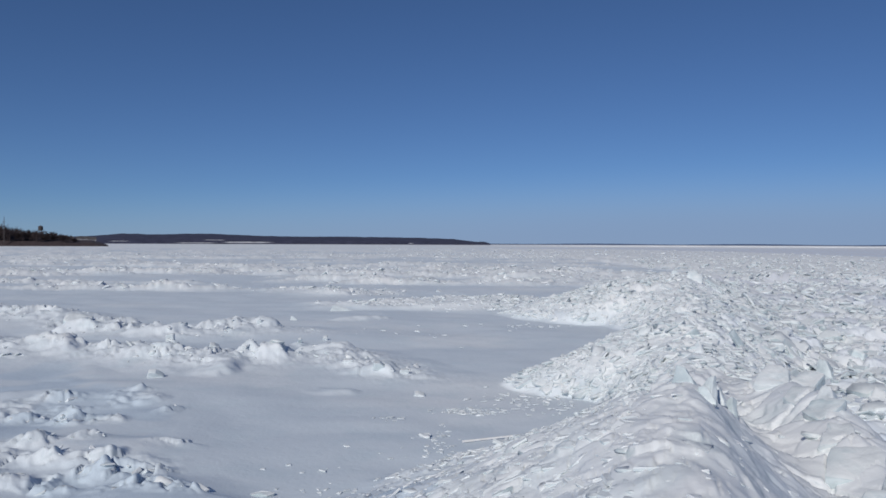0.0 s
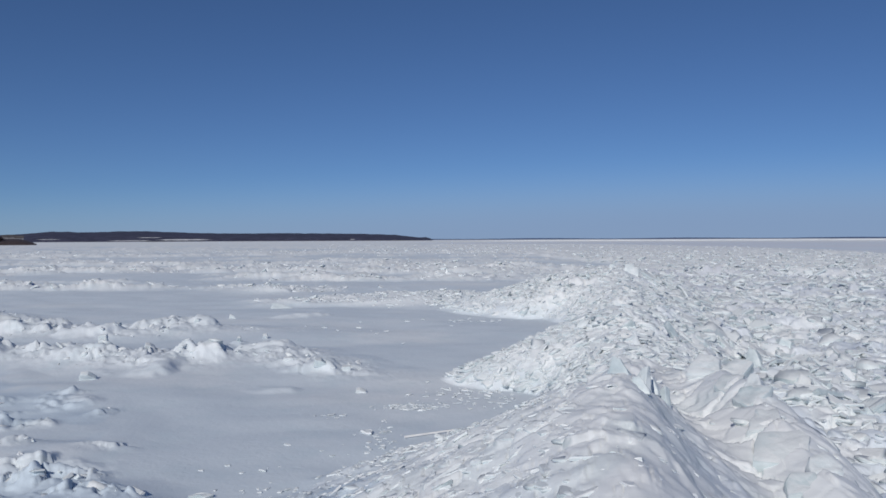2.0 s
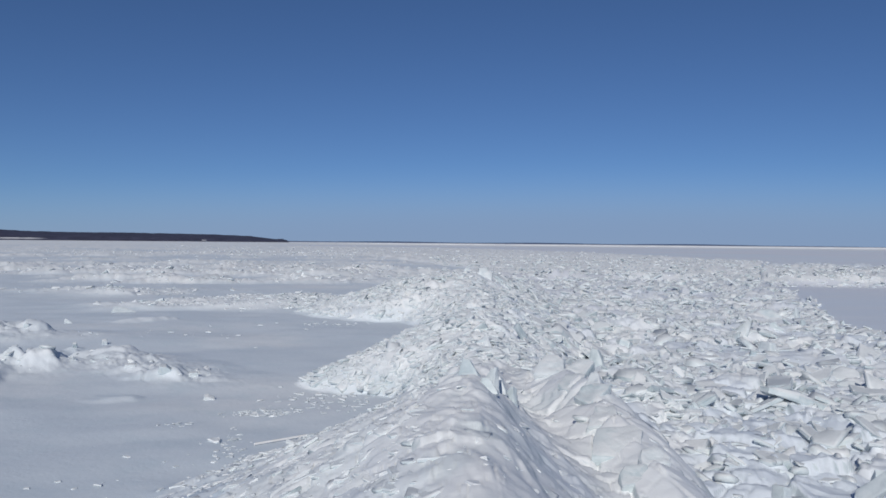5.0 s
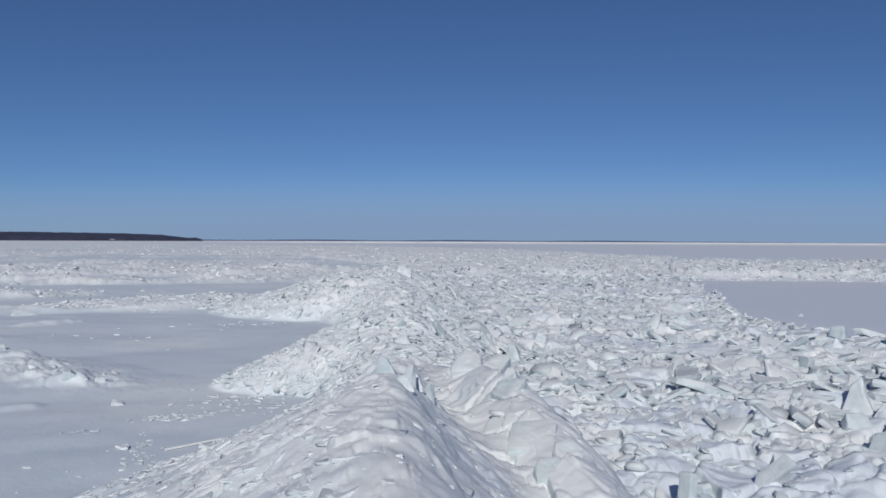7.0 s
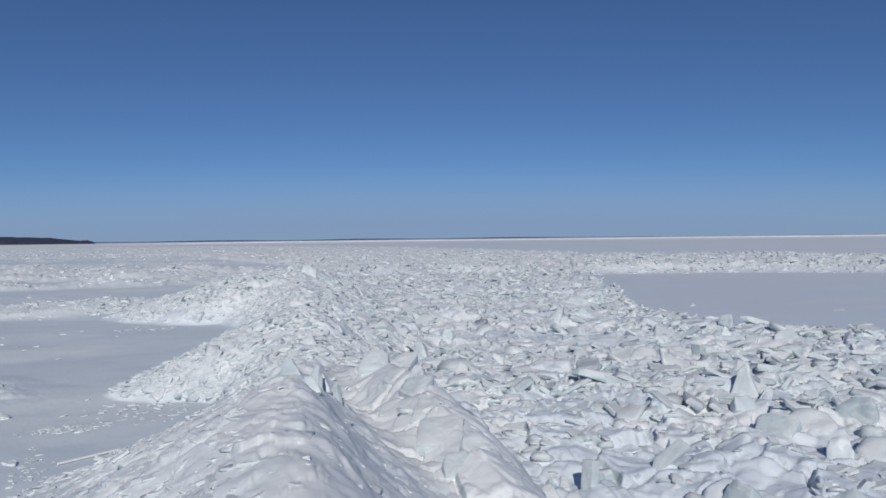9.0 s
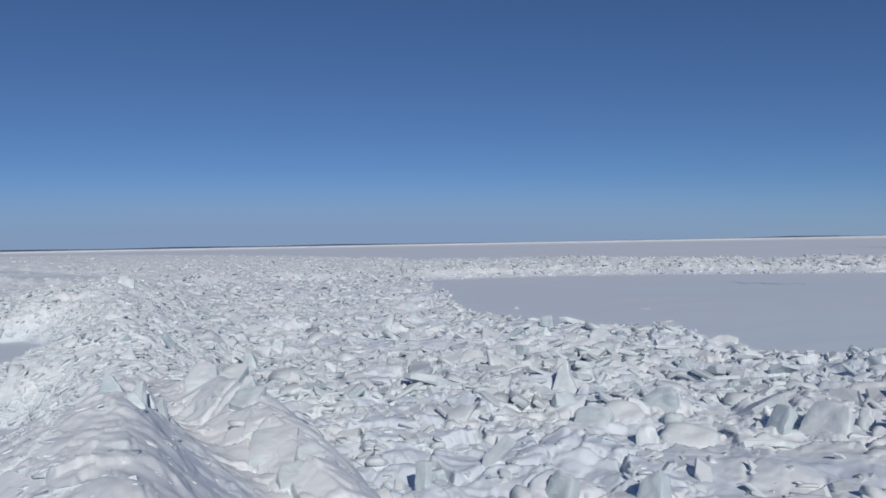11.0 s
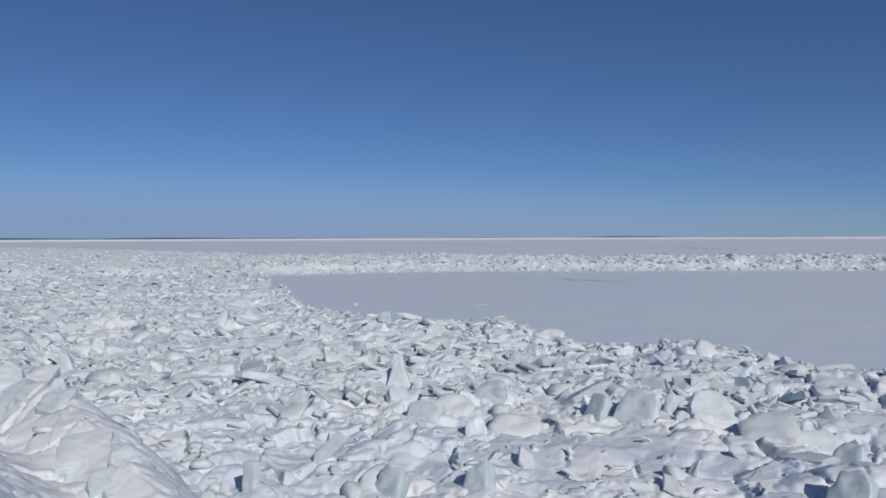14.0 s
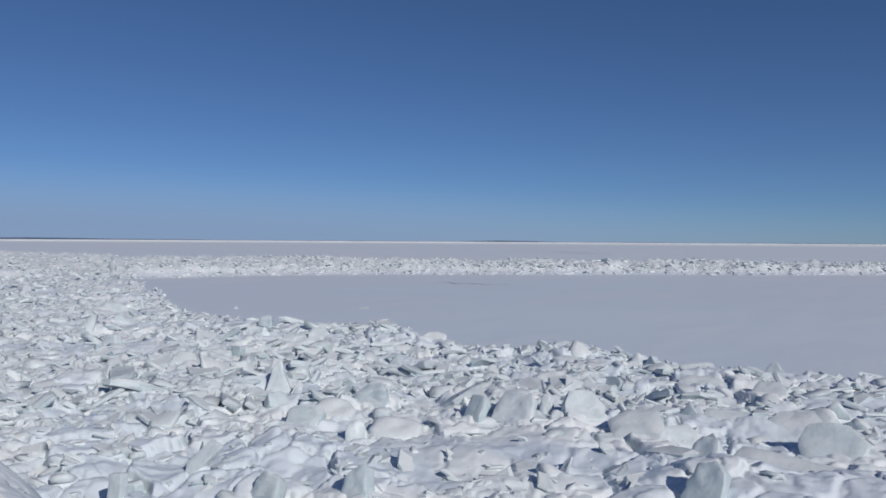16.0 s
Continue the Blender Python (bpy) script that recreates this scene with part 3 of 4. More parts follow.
def joined(name, shape_ids, mats, places, smooth):
    vs, ls, tot, base = [], [], [], 0
    for k in range(len(SHAPES)):
        pick = np.where(shape_ids == k)[0]
        if not len(pick):
            continue
        v, f = SHAPES[k]
        w = np.einsum("nij,vj->nvi", mats[pick], v) + places[pick][:, None, :]
        flat = np.array([i for face in f for i in face])
        vs.append(w.reshape(-1, 3))
        ls.append((flat[None] + (base + np.arange(len(pick)) * len(v))[:, None]).ravel())
        tot.append(np.tile([len(face) for face in f], len(pick)))
        base += len(pick) * len(v)
    tot = np.concatenate(tot)
    return mesh_of(name, np.concatenate(vs), np.concatenate(ls), np.cumsum(tot) - tot, tot, smooth)


class Heap:
    def __init__(self):
        self.ids, self.mats, self.places, self.size, self.white = [], [], [], [], []

    def add(self, x, y, size, ids, turn, sink, white=False):
        z = ice_height(x, y)[0]
        e = 1.0
        nx, ny = (zones(x - e, y)[0] - zones(x + e, y)[0]) / (2 * e), (zones(x, y - e)[0] - zones(x, y + e)[0]) / (2 * e)
        k = 1 / np.sqrt(1 + nx * nx + ny * ny)
        nx, ny, nz = nx * k, ny * k, k
        h = 1 / (1 + nz)
        slope = np.stack([np.stack([1 - nx * nx * h, -nx * ny * h, nx], -1), np.stack([-nx * ny * h, 1 - ny * ny * h, ny], -1), np.stack([-nx, -ny, nz], -1)], 1)
        m = (slope @ turn) * size[:, None, None]
        self.ids.append(ids)
        self.mats.append(m)
        self.places.append(np.stack([x, y, z + sink * size], -1))
        self.size.append(size)
        self.white.append(np.full(len(x), white))

    def all(self):
        return [np.concatenate(a) for a in (self.ids, self.mats, self.places, self.size, self.white)]


def scatter(count, az_lo, az_hi, r_lo, r_hi, power=1.0):
    az, u = np.radians(rng.uniform(az_lo, az_hi, count)), rng.uniform(0, 1, count)
    r = (r_lo ** power + u * (r_hi ** power - r_lo ** power)) ** (1 / power) if power else r_lo * (r_hi / r_lo) ** u
    return r * np.sin(az), r * np.cos(az)


def choose(n, *weighted):
    groups = rng.choice(len(weighted), n, p=np.array([w for _, w in weighted]) / sum(w for _, w in weighted))
    return np.array([weighted[g][0][int(rng.integers(len(weighted[g][0])))] for g in groups])


# ---- slabs that stand out ----
OUTLINES = {
    "tri": [(-0.5, 0), (0.5, 0), (0.12, 0.62), (-0.06, 1.0), (-0.2, 0.8)],
    "tri2": [(-0.5, 0), (0.5, 0), (0.42, 0.3), (-0.02, 0.95), (-0.42, 1.0)],
    "wedge": [(-0.5, 0.25), (0.3, 0), (0.5, 0.35), (0.36, 1.0), (-0.42, 0.9)],
    "quad": [(-0.5, 0.04), (0.48, 0), (0.5, 0.8), (0.4, 1.0), (-0.46, 0.92)],
    "trap": [(-0.5, 0), (0.5, 0.06), (0.36, 0.9), (0.1, 1.0), (-0.3, 0.96), (-0.4, 0.6)],
    "penta": [(-0.46, 0), (0.38, 0.02), (0.5, 0.45), (0.22, 1.0), (-0.3, 0.92), (-0.5, 0.5)],
    "oval": [(-0.3, 0), (0.3, 0.02), (0.48, 0.3), (0.44, 0.7), (0.2, 0.97), (-0.16, 1.0), (-0.43, 0.76), (-0.5, 0.35)],
    "round": [(-0.34, 0), (0.32, 0), (0.5, 0.36), (0.38, 0.8), (0.1, 1.0), (-0.3, 0.94), (-0.5, 0.5)],
}
SHAPE_WORDS = {"tri": "pointed", "tri2": "wedge-shaped", "wedge": "chipped", "quad": "square-edged", "trap": "broad", "penta": "angular", "oval": "rounded", "round": "lumpy"}
CLEAR_SPOTS = [(0.8, 17.3, 0.5), (1.4, 17.6, 0.5), (2.0, 17.9, 0.5)]   # kept free of rubble: the pole


def slab(x, y, w, v, thick, face, lean, shape, roll):
    """One plate of ice: w wide, v high along its face, which looks to the azimuth face and leans back by lean degrees."""
    here = np.array([x]), np.array([y])
    z = max(float(ice_height(*here, False)[0][0]), float(ice_height(*here)[0][0]))
    n = Vector((math.sin(radians(face)), math.cos(radians(face)), 0))
    lean_r, turn = radians(lean), radians(roll)
    up = Vector((0, 0, 1)) * math.cos(lean_r) - n * math.sin(lean_r)
    out = n * math.cos(lean_r) + Vector((0, 0, 1)) * math.sin(lean_r)
    right = (-n).cross(Vector((0, 0, 1)))
    jit = random.Random(int(x * 977 + y * 131))
    pts = []
    for a, b in OUTLINES[shape]:
        a, b = (a + jit.uniform(-0.07, 0.07)) * w, (b - 0.18 + jit.uniform(-0.07, 0.07)) * v
        pts.append((a * math.cos(turn) + b * math.sin(turn), b * math.cos(turn) - a * math.sin(turn)))
    bm = bmesh.new()
    soft = shape in ("oval", "round")
    front = [bm.verts.new(right * a + up * b) for a, b in pts]
    back = [bm.verts.new(right * a * 0.96 + up * b * 0.97 - out * thick) for a, b in pts]
    bm.faces.new(front)
    bm.faces.new(back[::-1])
    for i in range(len(pts)):
        j = (i + 1) % len(pts)
        bm.faces.new((front[j], front[i], back[i], back[j]))
    bmesh.ops.recalc_face_normals(bm, faces=bm.faces)
    edge = min(w, v, thick * 2) * (0.2 if soft else 0.08)
    bmesh.ops.bevel(bm, geom=list(bm.edges), offset=edge, offset_type="OFFSET", segments=3 if soft else 2, profile=0.5, affect="EDGES", clamp_overlap=True)
    bmesh.ops.poke(bm, faces=[f for f in bm.faces if len(f.verts) > 4])
    bmesh.ops.subdivide_edges(bm, edges=[e for e in bm.edges if e.calc_length() > 0.16 * w], cuts=2, use_grid_fill=True)
    for vert in bm.verts:
        vert.co += (noise.noise_vector(vert.co * (4.0 / max(w, 0.3)) + Vector((x, y, 0)))) * 0.07 * min(w, v)
    for f in bm.faces:
        f.smooth = True
    for e in bm.edges:
        e.smooth = soft or len(e.link_faces) < 2 or e.calc_face_angle(0) < 0.5
    me = bpy.data.meshes.new("ice_slab")
    bm.to_mesh(me)
    bm.free()
    me.materials.append(SLAB if soft else CLEAN)
    ob = new("ice_slab", me)
    ob.location = (x, y, z)
    stance = "overhanging" if lean < 0 else "upright" if lean < 22 else "leaning" if lean < 55 else "flat-lying"
    size = "large" if w > 1.0 else "small" if w < 0.45 else "mid-sized"
    tagged(ob, f"{size} {SHAPE_WORDS[shape]} {stance} slab of white sea ice in rubble", "ice slab", "slabs that stand out of the rubble", "thing")
    CLEAR_SPOTS.append((x, y, 0.75 * w))


slab(15.63, 13.25, 0.90, 1.01, 0.20, 247, 24, "tri", 0)
slab(14.42, 12.09, 0.60, 0.46, 0.30, 194, 35, "wedge", 0)
slab(13.63, 10.78, 0.79, 0.62, 0.35, 250, 45, "quad", 0)
slab(14.39, 10.49, 1.15, 0.93, 0.40, 233, 62, "round", 0)
slab(13.36, 9.08, 0.52, 0.54, 0.30, 235, 30, "penta", 0)
slab(14.16, 8.63, 1.33, 0.86, 0.40, 227, 62, "round", 0)
slab(15.88, 10.49, 0.89, 0.75, 0.35, 255, 40, "penta", 0)
slab(11.32, 8.94, 1.11, 0.91, 0.25, 230, 72, "penta", 0)
slab(10.32, 7.02, 0.53, 0.71, 0.32, 269, 25, "penta", 0)
slab(9.60, 8.35, 0.66, 0.64, 0.30, 272, 34, "trap", 0)
slab(16.29, 6.89, 1.12, 0.87, 0.30, 276, 40, "trap", 0)
slab(15.99, 7.73, 0.46, 0.64, 0.27, 288, 28, "quad", 0)
slab(17.29, 6.39, 0.39, 0.60, 0.23, 249, 25, "oval", 0)
slab(16.67, 5.88, 0.32, 0.33, 0.19, 249, 50, "oval", 0)
slab(17.11, 5.33, 1.03, 0.92, 0.35, 232, 45, "penta", 0)
slab(16.40, 4.01, 1.28, 0.99, 0.30, 265, 62, "penta", 0)
slab(17.29, 3.24, 1.04, 0.62, 0.40, 243, 50, "penta", 0)
slab(15.11, 2.41, 0.65, 0.58, 0.30, 288, 32, "trap", 0)
slab(12.85, 1.99, 0.78, 0.84, 0.35, 288, 32, "trap", 0)
slab(17.88, 0.38, 1.40, 1.01, 0.40, 273, 42, "penta", 0)
slab(19.49, 1.14, 1.26, 1.08, 0.30, 271, 66, "penta", 0)
slab(15.97, 0.99, 2.30, 0.63, 0.30, 265, 70, "quad", 14)
slab(27.26, 15.18, 1.11, 0.61, 0.50, 240, 50, "oval", 0)
slab(25.66, 7.25, 1.03, 0.54, 0.40, 233, 48, "tri2", 0)
slab(22.03, 6.30, 0.79, 0.38, 0.30, 298, 30, "penta", 0)
slab(21.14, 7.76, 1.18, 0.67, 0.40, 259, 60, "oval", 0)
slab(24.65, 8.61, 1.01, 0.43, 0.30, 250, 62, "oval", 0)
slab(25.74, 6.01, 0.71, 0.35, 0.30, 301, 12, "tri", 0)
slab(25.96, 4.55, 1.21, 0.44, 0.30, 244, 62, "quad", -8)
slab(22.89, 3.79, 1.35, 0.73, 0.30, 260, 66, "penta", 0)
slab(25.66, 2.19, 0.84, 0.41, 0.30, 284, 35, "tri", 0)
slab(22.42, 2.01, 1.01, 0.61, 0.30, 274, 55, "penta", 0)
slab(19.51, 3.52, 0.68, 0.44, 0.30, 284, 30, "tri", 0)
slab(19.58, 2.58, 1.42, 0.59, 0.30, 261, 62, "quad", 4)
slab(29.33, 37.60, 1.63, 1.05, 0.50, 218, 50, "penta", 0)
slab(27.84, 33.05, 0.58, 0.63, 0.30, 260, 12, "tri", 0)
slab(32.40, 35.04, 0.57, 0.59, 0.30, 192, 15, "tri", 0)
slab(25.04, 31.41, 0.78, 0.49, 0.40, 218, 30, "tri", 0)
slab(20.41, 26.27, 0.79, 0.52, 0.40, 262, 10, "trap", 0)
slab(17.34, 20.88, 0.73, 0.47, 0.40, 219, 42, "oval", 0)
slab(18.95, 20.39, 1.13, 0.86, 0.40, 222, 58, "oval", 0)
slab(20.52, 20.38, 1.04, 0.57, 0.40, 225, 60, "oval", 0)
slab(21.02, 20.06, 0.48, 0.46, 0.29, 276, 6, "quad", 0)
slab(24.92, 22.10, 0.55, 0.50, 0.33, 228, 20, "tri", 0)
slab(22.51, 25.69, 0.56, 0.27, 0.34, 221, 8, "tri", 0)
slab(18.02, 19.20, 0.75, 0.28, 0.40, 222, 40, "oval", 0)
slab(21.56, 13.38, 0.57, 0.49, 0.34, 267, 20, "tri", 0)
slab(20.66, 14.12, 0.49, 0.34, 0.29, 215, 5, "tri", 0)
slab(26.03, 20.10, 0.98, 0.75, 0.40, 232, 50, "penta", 0)
slab(13.07, 18.26, 1.63, 0.88, 0.30, 215, 80, "penta", 0)
slab(9.95, 10.40, 0.32, 0.95, 0.15, 262, 18, "wedge", 42)
slab(10.28, 10.50, 0.30, 0.75, 0.20, 300, 4, "tri2", 38)
slab(8.26, 10.20, 0.27, 0.67, 0.18, 258, 5, "quad", 0)
slab(7.43, 10.14, 0.41, 0.48, 0.25, 216, 68, "round", 0)
slab(7.65, 9.72, 0.39, 0.44, 0.23, 218, 68, "round", 0)
slab(5.98, 13.89, 0.63, 0.63, 0.25, 218, 60, "trap", 0)
slab(5.48, 11.26, 0.47, 0.59, 0.18, 233, 58, "penta", 18)
slab(4.98, 9.19, 0.62, 0.74, 0.14, 220, 66, "quad", -10)
slab(4.73, 8.18, 0.48, 0.41, 0.25, 209, 62, "penta", 0)
slab(6.54, 13.88, 0.46, 0.56, 0.20, 225, 62, "quad", 10)
slab(5.22, 10.08, 0.48, 0.56, 0.20, 227, 66, "trap", -15)
slab(5.59, 12.20, 0.44, 0.59, 0.20, 229, 66, "wedge", 0)
slab(5.13, 8.45, 0.38, 0.36, 0.23, 190, 60, "penta", 0)
slab(5.78, 11.58, 0.33, 0.29, 0.20, 246, 40, "tri2", 0)
slab(11.94, 24.03, 0.60, 0.81, 0.30, 236, 20, "tri2", 0)
slab(3.10, 9.85, 0.36, 0.27, 0.09, 222, 26, "tri2", 0)
slab(3.42, 9.90, 0.32, 0.30, 0.10, 240, 18, "tri", 10)
slab(3.90, 10.50, 0.32, 0.28, 0.10, 240, 18, "tri", 12)
slab(3.68, 10.30, 0.28, 0.28, 0.09, 225, 22, "tri2", 0)
slab(3.22, 9.35, 0.26, 0.22, 0.08, 213, 30, "tri2", 0)
slab(9.00, 22.84, 0.22, 0.80, 0.15, 156, 12, "quad", -32)
slab(16.23, 49.48, 1.15, 1.05, 0.60, 198, 40, "penta", 0)
slab(17.73, 50.53, 0.95, 0.95, 0.57, 199, 45, "penta", 0)
slab(17.23, 56.52, 1.31, 0.98, 0.60, 197, 30, "tri", 0)
slab(15.33, 30.20, 0.60, 0.37, 0.30, 207, -12, "quad", 0)
slab(11.92, 27.24, 0.44, 0.33, 0.26, 203, -12, "quad", 0)
slab(9.72, 26.07, 0.50, 0.34, 0.30, 200, 20, "tri", 0)
slab(-18.79, 39.45, 1.49, 0.95, 0.70, 155, 52, "oval", 0)
slab(-9.40, 25.12, 0.60, 0.25, 0.20, 169, -35, "tri2", 0)
slab(-2.12, 25.90, 0.52, 0.25, 0.30, 175, -10, "tri2", 0)
slab(-1.29, 25.96, 0.29, 0.18, 0.18, 177, -10, "quad", 0)
# two added slabs, tipped forward to stand in for shadowed notches below the bank's brow
slab(-5.39, 35.24, 0.24, 0.22, 0.18, 171, -30, "wedge", 0)
slab(-6.35, 34.12, 0.17, 0.24, 0.18, 169, -30, "wedge", 0)
slab(-0.69, 22.75, 0.33, 0.11, 0.20, 178, -20, "tri2", 0)
slab(-3.36, 27.23, 0.34, 0.13, 0.20, 173, -10, "quad", 0)
slab(-10.57, 29.64, 0.35, 0.32, 0.21, 180, -5, "quad", 0)
slab(-8.69, 44.73, 0.45, 0.32, 0.30, 169, 15, "tri2", 0)
slab(-6.77, 51.11, 1.53, 0.60, 0.40, 172, 45, "tri2", 0)
slab(7.14, 87.03, 0.77, 1.06, 0.46, 185, 15, "tri", 0)
slab(11.29, 94.92, 2.12, 1.05, 0.40, 187, 60, "wedge", 0)
slab(-8.75, 29.39, 0.44, 0.19, 0.27, 163, -20, "tri2", 0)
slab(36.95, 35.49, 0.45, 0.32, 0.27, 226, 40, "tri", 0)
slab(41.58, 28.71, 0.75, 0.33, 0.25, 235, 75, "quad", 0)
slab(26.66, 23.73, 0.74, 0.69, 0.40, 238, 30, "wedge", 0)
slab(30.80, 37.09, 0.64, 0.87, 0.35, 255, 15, "tri", 0)
heap = Heap()


def fill(count, az, r, power, size, tilt, weights, sink, keep, white=False):
    x, y = scatter(count, *az, *r, power)
    ok = keep(x, y)
    for hx, hy, hw in CLEAR_SPOTS:
        ok &= np.hypot(x - hx, y - hy) > hw
    x, y = x[ok], y[ok]
    n = len(x)
    s = np.exp(rng.normal(np.log(size[0]), size[1], n)).clip(size[2], size[3]) * (0.55 + 0.45 * step(9, 24, np.hypot(x, y)))
    heap.add(x, y, s, choose(n, *weights), turns(n, *tilt), rng.uniform(*sink, n), white)


def in_field(x, y):
    az, rad, near, far, inside = lead_edges(x, y)
    xc = np.interp(y, RIDGE_Y, CREST_X)
    return (x > xc + 2.0) & (rad < near - 0.1) & (rng.uniform(0, 1, x.shape) < (0.16 + 0.84 * step(12, 22, rad)) * (0.12 + 0.3 * step(13, 22, rad) + 2.3 * np.clip(fbm(x * 0.25, y * 0.25, 90, 2) + 0.12, 0, 1)))


def on_ridge(x, y):
    z, rough, bare = zones(x, y)
    xc = np.interp(y, RIDGE_Y, CREST_X)
    return (np.abs(x - xc) < 6.5) & (z > 0.07) & (y > 5) & ~((x > xc - 0.4) & (y < 17) & (rng.uniform(0, 1, x.shape) < 0.88))


def on_spur(x, y):
    z, rough, bare = zones(x, y)
    return (x < np.interp(y, RIDGE_Y, CREST_X) - 1.2) & (z > 0.05) & (z < 1.6)


def band_foot(x, y):
    az, rad, near, far, inside = lead_edges(x, y)
    return (rad > far - 0.4) & (rad < far + 9)


def in_band(x, y):
    az, rad, near, far, inside = lead_edges(x, y)
    return np.where(inside, (rad > far) & (rad < far + 55), x > np.interp(y, RIDGE_Y, CREST_X))


def behind(x, y):
    return rng.uniform(0, 1, x.shape) < zones(x, y)[1] * 1.2


def far_out(x, y):
    z, rough, bare = zones(x, y)
    return rng.uniform(0, 1, x.shape) < rough


def on_left(x, y):
    z, rough, bare = zones(x, y)
    return (x < np.interp(y, RIDGE_Y, CREST_X) - 2) & (rng.uniform(0, 1, x.shape) < (rough - 0.12) * 1.3 * (0.15 + 0.85 * step(24, 28, y)))


def in_heaps(x, y):
    near = drifts(x, y, [(px, py, h / 0.3, 1.8 * wx, 1.7 * wy) for px, py, h, wx, wy in HUMMOCKS], 1.3)
    return (y < 24) & (rng.uniform(0, 1, x.shape) < 0.6 * near)


MIX = ((PLATES, 0.84), (BLOCKS, 0.06), (SNOWY, 0.1))
THIN = ((PLATES, 0.96), (BLOCKS, 0.04))
FLAT = ((PLATES, 0.78), (BLOCKS, 0.04), (SNOWY, 0.18))
fill(15000, (16, 95), (9, 95), 1.25, (0.62, 0.45, 0.18, 1.6), (4, 36), FLAT, (-0.03, 0.13), in_field)
fill(11000, (16, 95), (11, 60), 1.1, (0.36, 0.5, 0.1, 0.9), (8, 48), THIN, (-0.12, 0.06), in_field)
fill(2200, (18, 95), (10, 95), 1.2, (0.60, 0.42, 0.2, 1.5), (26, 62), MIX, (-0.16, 0.08), in_field)
fill(5200, (-14, 40), (5, 20), 0.9, (0.30, 0.55, 0.08, 0.8), (1, 14), ((PLATES, 1.0),), (-0.07, 0.012), on_ridge, True)
fill(9000, (0, 24), (18, 62), 0.9, (0.27, 0.5, 0.08, 0.7), (3, 28), ((PLATES, 1.0),), (-0.02, 0.09), on_ridge, True)
fill(420, (-10, 30), (6, 20), 0.9, (0.5, 0.45, 0.2, 1.1), (8, 34), ((PLATES, 1.0),), (-0.14, 0.0), on_ridge, True)
fill(6500, (-8, 40), (18, 80), 0.7, (0.30, 0.50, 0.08, 0.9), (1, 20), ((PLATES, 0.9), (SNOWY, 0.1)), (-0.03, 0.06), on_ridge, True)
fill(3200, (-1, 15), (14.5, 26), 1.0, (0.26, 0.5, 0.08, 0.6), (2, 26), ((PLATES, 1.0),), (-0.02, 0.07), on_spur, True)
fill(2600, (3, 15), (38, 62), 1.0, (0.34, 0.5, 0.1, 0.8), (2, 26), ((PLATES, 1.0),), (-0.02, 0.08), on_spur, True)
fill(7000, (38, 95), (88, 140), 1.0, (0.75, 0.4, 0.3, 1.7), (4, 32), THIN, (-0.06, 0.12), band_foot)
fill(900, (6, 40), (19, 75), 0.8, (0.45, 0.40, 0.2, 1.0), (15, 55), MIX, (-0.12, 0.1), on_ridge, True)
fill(16000, (14, 95), (88, 225), 0.6, (0.72, 0.42, 0.3, 1.9), (4, 30), THIN, (-0.06, 0.12), in_band)
fill(1000, (20, 95), (88, 225), 0.5, (0.8, 0.35, 0.4, 1.4), (25, 52), MIX, (-0.2, 0.08), in_band)
fill(7000, (-33, 22), (14, 66), 0.7, (0.26, 0.5, 0.08, 0.6), (5, 40), FLAT, (-0.16, 0.03), on_left, True)
fill(6000, (-5, 40), (210, 700), 0.3, (1.0, 0.4, 0.5, 2.2), (4, 28), THIN, (-0.1, 0.05), far_out, True)
fill(16000, (-33, 24), (60, 330), 0.5, (0.6, 0.5, 0.2, 1.6), (3, 28), ((PLATES, 0.9), (SNOWY, 0.1)), (-0.07, 0.05), on_left, True)
fill(5000, (-16, 12), (44, 76), 1.0, (0.42, 0.5, 0.12, 1.1), (3, 28), THIN, (-0.06, 0.05), on_left, True)

# heap chunks take the darker rubble ice, so their colour holds the blue shade
fill(6000, (-34, 2), (11, 26), 1.0, (0.40, 0.5, 0.1, 0.9), (8, 50), ((PLATES, 0.75), (SNOWY, 0.25)), (-0.36, -0.1), in_heaps)
fill(3500, (95, 327), (5, 70), 0.8, (0.6, 0.45, 0.2, 1.5), (5, 40), FLAT, (-0.02, 0.1), behind)

ids, mats, places, size, white = heap.all()
reach = np.hypot(places[:, 0], places[:, 1])
order = np.argsort(reach - 4.0 * size + 100.0 * (places[:, 1] < -2) + 6.0 * white)
single = order[:280]
rest = order[280:]
SHAPE_MESH = []
for v, f in SHAPES:
    tot = np.array([len(a) for a in f])
    me = mesh_of("ice_slab", v, np.array([i for a in f for i in a]), np.cumsum(tot) - tot, tot, len(SHAPE_MESH) >= 24 or len(SHAPE_MESH) % 4 == 3)
    me.materials.append(SLAB)
    SHAPE_MESH.append(me)
for i in single:
    k = int(ids[i])
    ob = new("ice_lump" if k in SNOWY else "ice_plate" if k in PLATES else "ice_block", SHAPE_MESH[k])
    m = Matrix(mats[i].tolist()).to_4x4()
    m.translation = places[i]
    ob.matrix_world = m
    words = "rounded snow-capped lump of ice frozen into the rubble" if k in SNOWY else "tilted white plate of broken sea ice in the rubble" if k in PLATES else "thick angular block of white sea ice in rubble"
    tagged(ob, words, "ice block", "ice blocks of the pressure ridge", "thing")
is_snowy = (ids[rest] >= 24) | (ids[rest] % 4 == 3)
is_white = white[rest]
